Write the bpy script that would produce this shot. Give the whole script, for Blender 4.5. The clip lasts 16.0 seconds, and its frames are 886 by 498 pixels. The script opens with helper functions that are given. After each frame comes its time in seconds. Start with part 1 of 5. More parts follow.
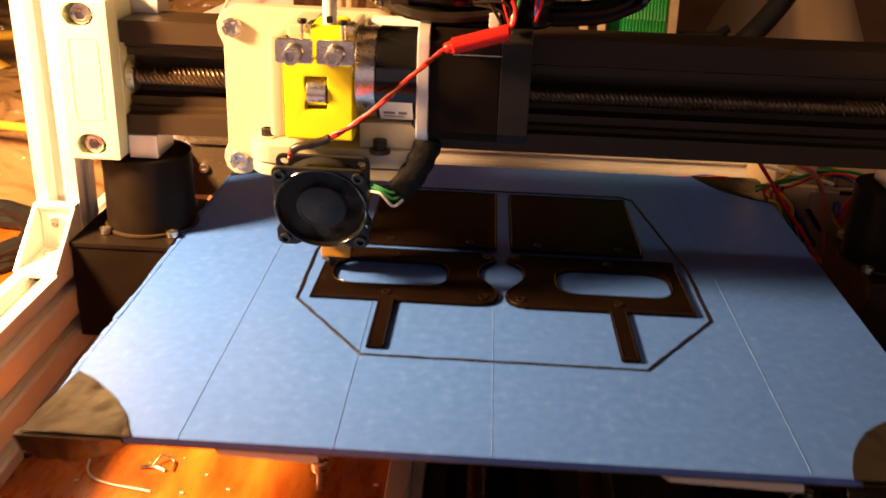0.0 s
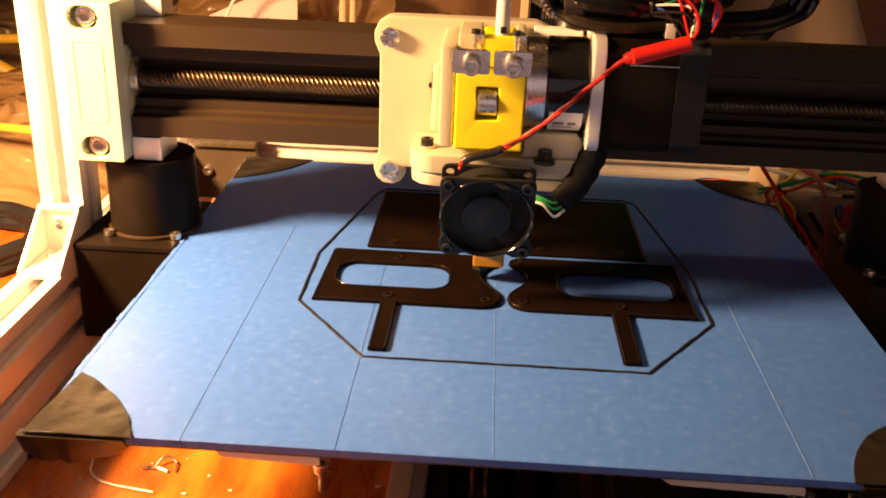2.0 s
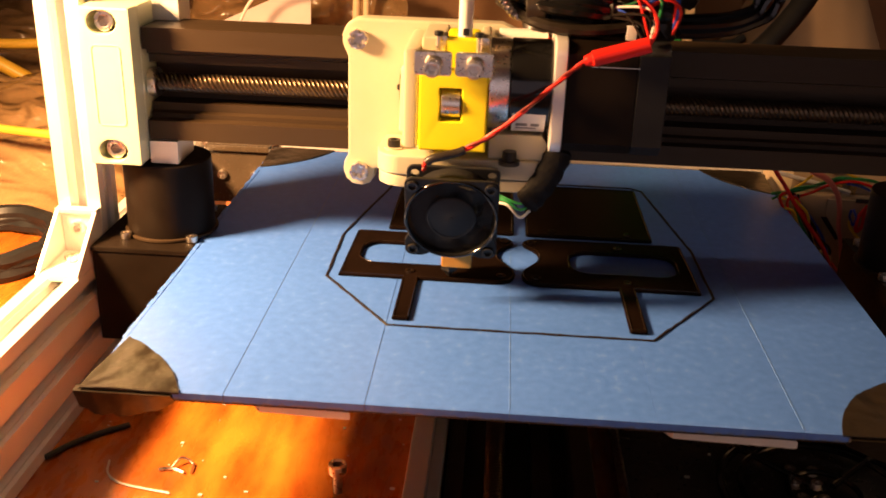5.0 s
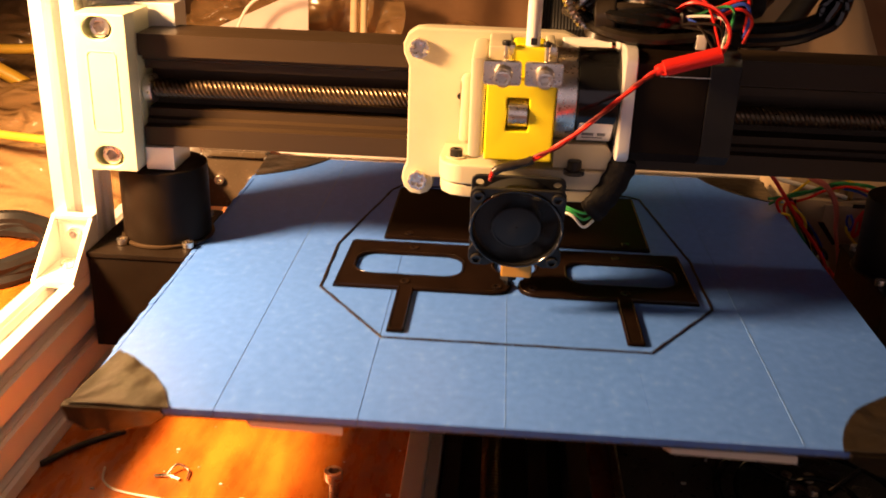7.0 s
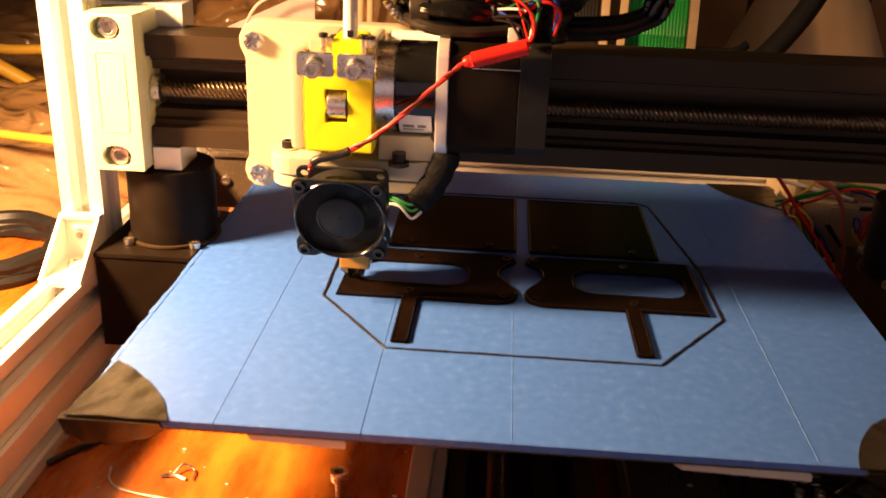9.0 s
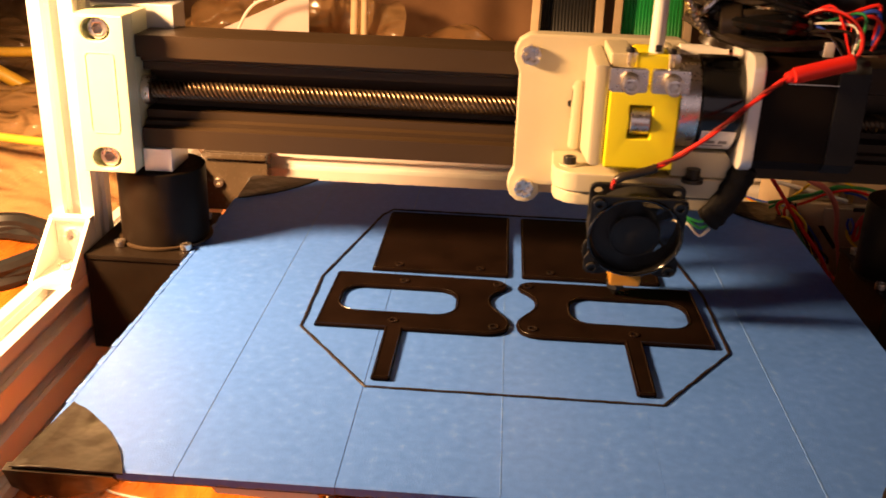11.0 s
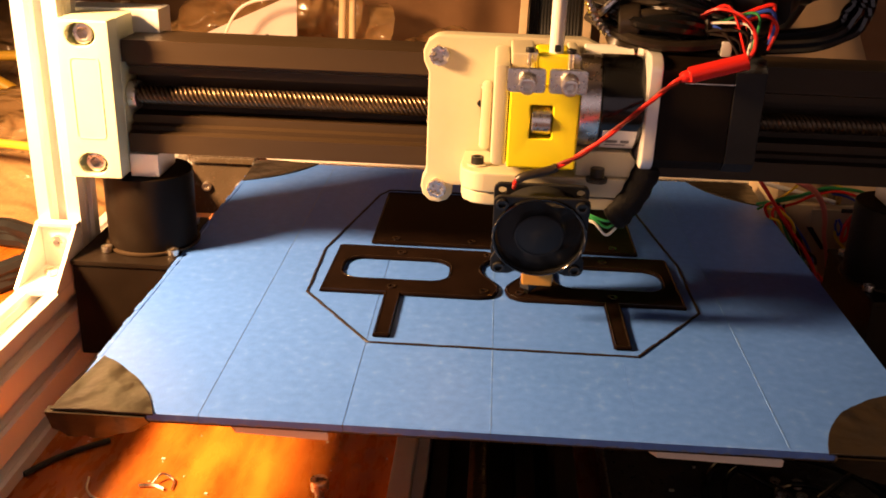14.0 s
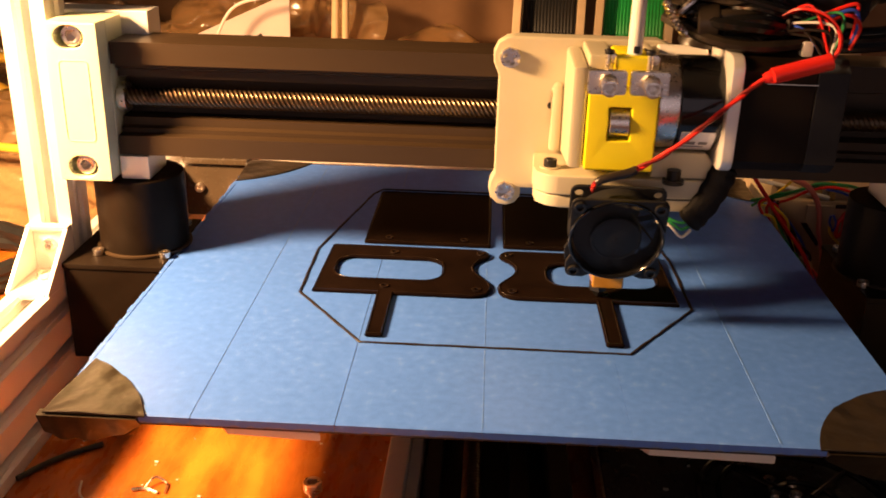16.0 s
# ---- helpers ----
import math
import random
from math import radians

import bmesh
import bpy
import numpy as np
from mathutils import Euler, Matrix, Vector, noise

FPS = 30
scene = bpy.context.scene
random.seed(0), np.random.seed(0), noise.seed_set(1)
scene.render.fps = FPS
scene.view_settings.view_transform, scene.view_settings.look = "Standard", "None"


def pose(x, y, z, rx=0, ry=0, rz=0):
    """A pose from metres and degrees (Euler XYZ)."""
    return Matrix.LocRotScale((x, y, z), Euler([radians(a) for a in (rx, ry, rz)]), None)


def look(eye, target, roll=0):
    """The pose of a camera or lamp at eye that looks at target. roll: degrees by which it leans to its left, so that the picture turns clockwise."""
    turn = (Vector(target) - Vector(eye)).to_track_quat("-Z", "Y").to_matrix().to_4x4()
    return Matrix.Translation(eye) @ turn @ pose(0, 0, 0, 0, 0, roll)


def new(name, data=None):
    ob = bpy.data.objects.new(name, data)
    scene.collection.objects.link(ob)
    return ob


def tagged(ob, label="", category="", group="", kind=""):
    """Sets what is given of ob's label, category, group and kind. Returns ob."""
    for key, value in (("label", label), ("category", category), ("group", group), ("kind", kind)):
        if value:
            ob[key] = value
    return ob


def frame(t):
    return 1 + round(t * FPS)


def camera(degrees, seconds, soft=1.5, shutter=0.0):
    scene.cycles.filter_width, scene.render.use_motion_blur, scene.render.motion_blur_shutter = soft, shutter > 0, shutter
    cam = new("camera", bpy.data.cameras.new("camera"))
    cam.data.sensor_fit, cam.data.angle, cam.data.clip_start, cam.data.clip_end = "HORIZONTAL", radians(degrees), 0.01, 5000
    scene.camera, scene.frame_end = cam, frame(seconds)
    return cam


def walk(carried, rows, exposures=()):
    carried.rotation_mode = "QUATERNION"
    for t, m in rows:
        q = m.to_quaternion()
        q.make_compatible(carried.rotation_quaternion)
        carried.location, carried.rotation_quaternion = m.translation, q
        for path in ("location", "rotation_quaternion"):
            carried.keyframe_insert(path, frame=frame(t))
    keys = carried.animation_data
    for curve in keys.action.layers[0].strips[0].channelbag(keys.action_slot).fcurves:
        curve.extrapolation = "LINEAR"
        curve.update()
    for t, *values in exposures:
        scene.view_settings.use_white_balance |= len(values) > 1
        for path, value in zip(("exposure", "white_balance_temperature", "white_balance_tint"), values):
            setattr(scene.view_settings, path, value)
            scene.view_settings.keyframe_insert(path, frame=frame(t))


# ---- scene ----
cam = camera(49.59, 16.0, 1.8, 0.5)
PATH = [
    (0, pose(-0.0009, -0.2595, 0.1722, 66.931, -1.964, 2.985)),
    (0.5, pose(0.0004, -0.2597, 0.1720, 67.049, -1.998, 2.979)),
    (1, pose(0.0008, -0.2604, 0.1725, 67.027, -1.889, 3.187)),
    (1.5, pose(0.0001, -0.2607, 0.1722, 67.098, -1.906, 3.189)),
    (2, pose(-0.0002, -0.2608, 0.1720, 67.158, -1.981, 3.235)),
    (2.5, pose(-0.0017, -0.2623, 0.1727, 67.017, -1.918, 3.603)),
    (3, pose(-0.0012, -0.2626, 0.1730, 66.970, -1.825, 3.903)),
    (3.5, pose(-0.0018, -0.2631, 0.1719, 67.207, -1.778, 3.944)),
    (4, pose(-0.0025, -0.2630, 0.1719, 67.272, -1.820, 3.839)),
    (6.5, pose(-0.0019, -0.2626, 0.1718, 67.718, -1.896, 3.766)),
    (7, pose(-0.0011, -0.2621, 0.1726, 67.678, -1.853, 3.744)),
    (7.5, pose(-0.0024, -0.2629, 0.1723, 67.838, -2.029, 3.662)),
    (8, pose(-0.0032, -0.2628, 0.1724, 67.817, -1.973, 3.779)),
    (8.5, pose(-0.0035, -0.2624, 0.1712, 67.852, -1.995, 3.930)),
    (9, pose(-0.0022, -0.2624, 0.1722, 67.789, -1.937, 4.036)),
    (11.5, pose(0.0009, -0.2601, 0.1707, 68.024, -1.878, 3.803)),
    (12, pose(0.0014, -0.2590, 0.1711, 67.885, -1.795, 3.595)),
    (12.5, pose(0.0022, -0.2601, 0.1718, 67.940, -1.771, 3.554)),
    (13, pose(0.0013, -0.2599, 0.1717, 68.026, -1.761, 3.445)),
    (13.5, pose(0.0016, -0.2590, 0.1716, 68.067, -1.793, 3.402)),
    (14, pose(0.0017, -0.2596, 0.1723, 68.008, -1.802, 3.298)),
    (14.5, pose(0.0015, -0.2596, 0.1715, 68.139, -1.842, 3.242)),
    (15, pose(0.0025, -0.2581, 0.1711, 67.971, -1.597, 3.305)),
    (15.5, pose(0.0033, -0.2575, 0.1722, 67.895, -1.533, 3.073)),
    (16, pose(0.0047, -0.2577, 0.1729, 67.855, -1.331, 3.067)),
]
walk(cam, PATH)

# travel of the bed in y and of the head in x, in metres from where they stand at the start
BED_TRAVEL = [
    (0, -0.0000), (0.1, -0.0099), (0.2, -0.0162), (0.5, -0.0154), (0.7, -0.0174), (1, -0.0171), (1.2, -0.0175),
    (1.5, -0.0100), (2, -0.0006), (2.2, 0.0066), (2.3, 0.0036), (2.5, -0.0130), (3, -0.0090), (3.3, -0.0040), (3.5, 0.0113),
    (3.7, 0.0205), (4, 0.0315), (4.2, 0.0469), (6.3, -0.0157), (6.5, -0.0088), (6.7, -0.0085), (6.8, -0.0049), (6.9, 0.0032),
    (7, 0.0216), (7.1, 0.0253), (7.5, 0.0315), (7.7, 0.0365), (7.8, 0.0517), (7.9, 0.0610), (8, 0.0705), (8.1, 0.0630),
    (8.2, 0.0535), (8.3, 0.0421), (8.5, 0.0313), (8.8, 0.0315), (8.9, 0.0197), (9, 0.0134), (9.2, -0.0076), (11.5, -0.0144),
    (12, -0.0136), (12.5, -0.0168), (12.7, -0.0102), (12.8, 0.0018), (12.9, 0.0110), (13, 0.0203), (13.5, 0.0211),
    (14, 0.0237), (14.3, 0.0258), (14.5, 0.0146), (14.7, -0.0004), (14.8, -0.0074), (15, -0.0092), (15.2, -0.0056),
    (15.3, 0.0016), (15.4, 0.0125), (15.5, 0.0196), (16, 0.0249),
]
HEAD_TRAVEL = [
    (0, -0.0000), (0.2, 0.0008), (0.3, 0.0122), (0.4, 0.0236), (0.5, 0.0258), (0.9, 0.0294), (1, 0.0380), (1.1, 0.0466),
    (1.2, 0.0558), (1.3, 0.0634), (1.5, 0.0663), (2, 0.0635), (2.2, 0.0680), (2.5, 0.0693), (3, 0.0682), (3.5, 0.0677),
    (3.7, 0.0649), (3.8, 0.0572), (3.9, 0.0460), (4, 0.0346), (4.1, 0.0288), (4.2, 0.0290), (6.3, 0.0704), (6.5, 0.0675),
    (6.7, 0.0639), (7, 0.0707), (7.1, 0.0699), (7.2, 0.0617), (7.3, 0.0504), (7.4, 0.0408), (7.5, 0.0319), (7.6, 0.0300),
    (8, 0.0284), (8.5, 0.0259), (8.6, 0.0172), (8.7, 0.0087), (8.8, 0.0001), (9, -0.0009), (9.2, -0.0013), (11.3, 0.1239),
    (11.5, 0.1180), (11.6, 0.1044), (11.7, 0.0921), (11.8, 0.0848), (12, 0.0800), (12.2, 0.0817), (12.5, 0.0822),
    (13, 0.0819), (13.5, 0.0822), (14, 0.0849), (14.3, 0.0802), (14.4, 0.0844), (14.5, 0.0952), (14.7, 0.0938),
    (14.9, 0.1081), (15, 0.1224), (15.2, 0.1408), (15.4, 0.1458), (15.5, 0.1414), (15.6, 0.1315), (15.7, 0.1217),
    (15.9, 0.1197), (16, 0.1175),
]

# ---- light: one warm desk lamp low on the left, a weak lamp high over the back, and the dim room ----
world = bpy.data.worlds.new("room_glow")
scene.world = world
world.use_nodes = True
world.node_tree.nodes["Background"].inputs[0].default_value = (1.0, 0.745, 0.80, 1)
world.node_tree.nodes["Background"].inputs[1].default_value = 0.48
bulb = bpy.data.lights.new("desk_lamp_bulb", "SPOT")
bulb.energy = 50.0
bulb.color = (1.0, 0.54, 0.235)
bulb.shadow_soft_size = 0.038
bulb.spot_size, bulb.spot_blend = radians(132), 1.0
new("desk_lamp_bulb", bulb).matrix_basis = look((-0.36, 0.020, 0.230), (-0.22, 0.12, 0.0))
lamp = bpy.data.lights.new("room_lamp_bulb", "POINT")
lamp.energy = 2.5
lamp.color = (1.0, 0.72, 0.46)
lamp.shadow_soft_size = 0.05
new("room_lamp_bulb", lamp).matrix_basis = pose(0.34, 0.36, 0.80)


# ---- small builders ----
def rgb(c):
    return (c[0], c[1], c[2], 1.0)


def material(name, c1, c2, rough=0.5, metal=0.0, scale=60.0, fine=900.0, bump=0.15, spread=0.12, coat=0.0, stretch=(1, 1, 1), depth=0.0004):
    """Two-scale noise over object space: patches of c1 and c2, fine grain in the roughness and the relief."""
    m = bpy.data.materials.new(name)
    m.use_nodes = True
    n, l = m.node_tree.nodes, m.node_tree.links
    b = n["Principled BSDF"]
    co, mp = n.new("ShaderNodeTexCoord"), n.new("ShaderNodeMapping")
    mp.inputs["Scale"].default_value = stretch
    l.new(co.outputs["Object"], mp.inputs["Vector"])
    big, small = n.new("ShaderNodeTexNoise"), n.new("ShaderNodeTexNoise")
    big.inputs["Scale"].default_value, big.inputs["Detail"].default_value = scale, 5
    small.inputs["Scale"].default_value, small.inputs["Detail"].default_value = fine, 3
    l.new(mp.outputs[0], big.inputs["Vector"])
    l.new(mp.outputs[0], small.inputs["Vector"])
    ramp = n.new("ShaderNodeValToRGB")
    ramp.color_ramp.elements[0].position, ramp.color_ramp.elements[1].position = 0.3, 0.7
    ramp.color_ramp.elements[0].color, ramp.color_ramp.elements[1].color = rgb(c1), rgb(c2)
    l.new(big.outputs["Fac"], ramp.inputs[0])
    l.new(ramp.outputs[0], b.inputs["Base Color"])
    r = n.new("ShaderNodeMapRange")
    r.inputs["To Min"].default_value, r.inputs["To Max"].default_value = max(0.02, rough - spread), min(1, rough + spread)
    l.new(small.outputs["Fac"], r.inputs["Value"])
    l.new(r.outputs[0], b.inputs["Roughness"])
    b.inputs["Metallic"].default_value = metal
    b.inputs["Coat Weight"].default_value = coat
    if bump:
        bp = n.new("ShaderNodeBump")
        bp.inputs["Strength"].default_value, bp.inputs["Distance"].default_value = bump, depth
        l.new(small.outputs["Fac"], bp.inputs["Height"])
        l.new(bp.outputs[0], b.inputs["Normal"])
    return m


def striped(m, scale, angle, strength, depth=0.0003):
    """Adds the fine parallel beads of a printed or brushed surface to a material's relief."""
    n, l = m.node_tree.nodes, m.node_tree.links
    co, mp, w, bp = n.new("ShaderNodeTexCoord"), n.new("ShaderNodeMapping"), n.new("ShaderNodeTexWave"), n.new("ShaderNodeBump")
    mp.inputs["Rotation"].default_value = (0, 0, radians(angle))
    w.inputs["Scale"].default_value, w.inputs["Distortion"].default_value = scale, 1.0
    bp.inputs["Strength"].default_value, bp.inputs["Distance"].default_value = strength, depth
    b = n["Principled BSDF"]
    l.new(co.outputs["Object"], mp.inputs["Vector"])
    l.new(mp.outputs[0], w.inputs["Vector"])
    l.new(w.outputs["Fac"], bp.inputs["Height"])
    if b.inputs["Normal"].links:
        l.new(b.inputs["Normal"].links[0].from_socket, bp.inputs["Normal"])
    l.new(bp.outputs[0], b.inputs["Normal"])
    return m


def thing(name, x, y, z, label, category, group="", kind=""):
    ob = new(name)
    ob.empty_display_size = 0.01
    ob.matrix_basis = pose(x, y, z)
    return tagged(ob, label, category, group, kind)


def base_of(ob):
    p = Vector((0, 0, 0))
    while ob:
        p += ob.matrix_basis.translation
        ob = ob.parent
    return p


def finish(bm, name, smooth=40):
    bmesh.ops.recalc_face_normals(bm, faces=bm.faces)
    bm.faces.index_update()
    flat = {f.index for f in bm.faces if len(f.verts) > 4 or (len(f.verts) == 3 and any(len(g.verts) == 3 and g is not f and g.normal.dot(f.normal) > 0.9999 for e in f.edges for g in e.link_faces))}
    me = bpy.data.meshes.new(name)
    bm.to_mesh(me)
    bm.free()
    for p in me.polygons:
        p.use_smooth = p.index not in flat
    me.set_sharp_from_angle(angle=radians(smooth))
    return me


def even(ob):
    """Shades flat faces flat beside their rounded rims."""
    if any(len(p.vertices) == 3 and not p.use_smooth for p in ob.data.polygons):
        return
    w = ob.modifiers.new("even", "WEIGHTED_NORMAL")
    w.keep_sharp, w.weight = True, 80


def part(name, bm, mat, parent, label="", smooth=40):
    """One mesh under a thing or a part; bm is in the place's metres."""
    bmesh.ops.translate(bm, verts=bm.verts, vec=-base_of(parent))
    ob = new(name, finish(bm, name, smooth))
    ob.data.materials.append(mat)
    ob.parent = parent
    even(ob)
    return tagged(ob, label)


def solid(name, bm, mat, label, category, group="", kind="", origin=None, smooth=40):
    """A thing of one mesh, with its origin at the middle of its base."""
    if origin is None:
        xs, ys, zs = zip(*[v.co for v in bm.verts])
        origin = ((min(xs) + max(xs)) / 2, (min(ys) + max(ys)) / 2, min(zs))
    bmesh.ops.translate(bm, verts=bm.verts, vec=-Vector(origin))
    ob = new(name, finish(bm, name, smooth))
    ob.data.materials.append(mat)
    ob.matrix_basis = pose(*origin)
    even(ob)
    return tagged(ob, label, category, group, kind)


def box(x0, x1, y0, y1, z0, z1, bevel=0.0006, bm=None, seg=2):
    b = bmesh.new()
    bmesh.ops.create_cube(b, size=1)
    bmesh.ops.scale(b, vec=(x1 - x0, y1 - y0, z1 - z0), verts=b.verts)
    bmesh.ops.translate(b, vec=((x0 + x1) / 2, (y0 + y1) / 2, (z0 + z1) / 2), verts=b.verts)
    if bevel:
        bmesh.ops.bevel(b, geom=b.edges[:], offset=bevel, segments=seg, affect="EDGES", profile=0.5)
    return merged(bm, b)


def merged(bm, b):
    if bm is None:
        return b
    me = bpy.data.meshes.new("t")
    b.to_mesh(me)
    b.free()
    bm.from_mesh(me)
    bpy.data.meshes.remove(me)
    return bm


def cyl(p0, p1, r, r2=None, seg=28, bm=None, bevel=0.0):
    p0, p1 = Vector(p0), Vector(p1)
    b = bmesh.new()
    bmesh.ops.create_cone(b, cap_ends=True, segments=seg, radius1=r, radius2=r if r2 is None else r2, depth=(p1 - p0).length)
    if bevel:
        rims = [e for e in b.edges if abs(e.verts[0].co.z - e.verts[1].co.z) < 1e-7 and len(e.link_faces) == 2]
        bmesh.ops.bevel(b, geom=rims, offset=bevel, segments=2, affect="EDGES", profile=0.5)
    turn = (p1 - p0).to_track_quat("Z", "Y").to_matrix().to_4x4()
    b.transform(Matrix.Translation((p0 + p1) / 2) @ turn)
    return merged(bm, b)


def glide(pts, steps=8):
    """A smooth line through the points."""
    p = [Vector(q) for q in pts]
    p = [2 * p[0] - p[1]] + p + [2 * p[-1] - p[-2]]
    out = []
    for i in range(1, len(p) - 2):
        for k in range(steps):
            t = k / steps
            a, b, c, d = p[i - 1:i + 3]
            out.append(0.5 * (2 * b + (c - a) * t + (2 * a - 5 * b + 4 * c - d) * t * t + (3 * b - a - 3 * c + d) * t ** 3))
    return out + [p[-2]]


def tube(pts, r, seg=8, bm=None, steps=8, ring=None, closed=False):
    """A round cord along a smooth line; ring(k) may vary the radius along it."""
    line = glide(pts, steps) if steps > 1 else [Vector(q) for q in pts]
    b = bmesh.new()
    rows, up = [], Vector((0.13, 0.21, 0.97)).normalized()
    for i, q in enumerate(line):
        if closed:
            t = line[(i + 1) % len(line)] - line[i - 1]
        else:
            t = line[min(i + 1, len(line) - 1)] - line[max(i - 1, 0)]
        t.normalize()
        u = t.cross(up)
        if u.length < 0.05:
            u = t.cross(Vector((1, 0, 0)))
        u.normalize()
        v = t.cross(u)
        k = r * (ring(i) if ring else 1)
        rows.append([b.verts.new(q + k * (math.cos(a) * u + math.sin(a) * v)) for a in (math.tau * j / seg for j in range(seg))])
    n = len(rows)
    for i in range(n if closed else n - 1):
        for j in range(seg):
            b.faces.new((rows[i][j], rows[i][(j + 1) % seg], rows[(i + 1) % n][(j + 1) % seg], rows[(i + 1) % n][j]))
    if not closed:
        b.faces.new(rows[0])
        b.faces.new(rows[-1][::-1])
    return merged(bm, b)


def slab(loops, z0, z1, bevel=0.0, m=None, bm=None):
    """A plate with the first loop as outline and the others as holes, between z0 and z1 with rounded rims; m turns it into place."""
    cu = bpy.data.curves.new("c", "CURVE")
    cu.dimensions, cu.fill_mode = "2D", "BOTH"
    cu.extrude, cu.bevel_depth, cu.bevel_resolution, cu.offset = (z1 - z0) / 2 - bevel, bevel, 1, -bevel
    for loop in loops:
        s = cu.splines.new("POLY")
        s.points.add(len(loop) - 1)
        for q, (x, y) in zip(s.points, loop):
            q.co = (x, y, 0, 1)
        s.use_cyclic_u = True
    ob = bpy.data.objects.new("c", cu)
    scene.collection.objects.link(ob)
    me = bpy.data.meshes.new_from_object(ob.evaluated_get(bpy.context.evaluated_depsgraph_get()))
    b = bmesh.new()
    b.from_mesh(me)
    bpy.data.objects.remove(ob)
    bpy.data.curves.remove(cu)
    bpy.data.meshes.remove(me)
    bmesh.ops.remove_doubles(b, verts=b.verts, dist=1e-6)
    bmesh.ops.translate(b, vec=(0, 0, (z0 + z1) / 2), verts=b.verts)
    if m is not None:
        b.transform(m)
    return merged(bm, b)


def rounded(x0, x1, y0, y1, r, n=5):
    out = []
    for cx, cy, a in ((x1 - r, y1 - r, 0), (x0 + r, y1 - r, 90), (x0 + r, y0 + r, 180), (x1 - r, y0 + r, 270)):
        out += [(cx + r * math.cos(radians(a + 90 * k / n)), cy + r * math.sin(radians(a + 90 * k / n))) for k in range(n + 1)]
    return out


def circle(cx, cy, r, n=24):
    return [(cx + r * math.cos(math.tau * k / n), cy + r * math.sin(math.tau * k / n)) for k in range(n)]


# a plate drawn in x and z that faces the front: its local z runs towards -y
UPRIGHT = Matrix(((1, 0, 0, 0), (0, 0, -1, 0), (0, 1, 0, 0), (0, 0, 0, 1)))
# a plate drawn in y and z that faces +x
SIDEWAYS = Matrix(((0, 0, 1, 0), (1, 0, 0, 0), (0, 1, 0, 0), (0, 0, 0, 1)))


def slotted(w, h, nx, nz, slot=0.0062, deep=0.0055):
    """Outline of an aluminium profile with nx grooves above and below and nz at each side, round its middle."""
    def side(length, n):
        run = [(-length / 2, 0)]
        for k in range(n):
            c = -length / 2 + length * (k + 0.5) / n
            run += [(c - slot / 2 - 0.0012, 0), (c - slot / 2, -0.0014), (c - slot / 2, -0.0020), (c - slot * 0.85, -0.0022), (c - slot * 0.45, -deep),
                    (c + slot * 0.45, -deep), (c + slot * 0.85, -0.0022), (c + slot / 2, -0.0020), (c + slot / 2, -0.0014), (c + slot / 2 + 0.0012, 0)]
        return run
    out = []
    for ang, length, n, off in ((0, w, nx, h / 2), (-90, h, nz, w / 2), (180, w, nx, h / 2), (90, h, nz, w / 2)):
        c, s = round(math.cos(radians(ang))), round(math.sin(radians(ang)))
        out += [(x * c - (off + y) * s, x * s + (off + y) * c) for x, y in side(length, n)]
    return out


def extrusion(loop, a, b, axis, at):
    """A profile swept along axis from a to b; at gives its middle in the two other axes."""
    loop = [(x + at[0], y + at[1]) for x, y in loop]
    if axis == "z":
        return slab([loop], a, b)
    if axis == "y":
        return slab([loop], -b, -a, 0, UPRIGHT)
    return slab([loop], a, b, 0, SIDEWAYS)


def thread(p0, p1, r, pitch, starts, cut, seg=20, step=0.0004):
    """A threaded rod along x or y with the ridges of its thread."""
    p0, p1 = Vector(p0), Vector(p1)
    d = (p1 - p0).normalized()
    u = d.cross(Vector((0, 0, 1))).normalized()
    v = d.cross(u)
    n = int((p1 - p0).length / step)
    verts, faces = [], []
    for i in range(n + 1):
        s = i * step
        for j in range(seg):
            a = math.tau * j / seg
            k = ((s / pitch + starts * j / seg) % 1.0)
            rr = r - cut * (0.5 - 0.5 * math.cos(math.tau * k)) ** 2
            verts.append(p0 + d * s + rr * (math.cos(a) * u + math.sin(a) * v))
    for i in range(n):
        for j in range(seg):
            faces.append((i * seg + j, i * seg + (j + 1) % seg, (i + 1) * seg + (j + 1) % seg, (i + 1) * seg + j))
    me = bpy.data.meshes.new("t")
    me.from_pydata(verts, [], faces)
    b = bmesh.new()
    b.from_mesh(me)
    bpy.data.meshes.remove(me)
    return b


def crumpled(x0, x1, y0, y1, z, n, amp, seed, rise=0.0, scale=40.0, drawn=1.0):
    """A crumpled sheet over a rectangle, thick enough to be a body."""
    b = bmesh.new()
    grid = [[None] * (n + 1) for _ in range(n + 1)]
    for i in range(n + 1):
        for j in range(n + 1):
            x, y = x0 + (x1 - x0) * i / n, y0 + (y1 - y0) * j / n
            q = Vector((x * scale * drawn + y * scale * 0.2, y * scale, seed))
            h = (1 - abs(noise.noise(q))) ** 2 * 0.8 + (1 - abs(noise.noise(q * 2.3))) ** 2 * 0.35
            edge = min(i, n - i, j, n - j) / n
            h *= min(1, edge * 7)
            dome = math.sin(math.pi * i / n) * math.sin(math.pi * j / n)
            w = noise.noise(q + Vector((7, 3, 1))) * 0.01
            grid[i][j] = b.verts.new((x + w, y + w * 0.7, z + amp * h + rise * dome))
    for i in range(n):
        for j in range(n):
            b.faces.new((grid[i][j], grid[i + 1][j], grid[i + 1][j + 1], grid[i][j + 1]))
    return b


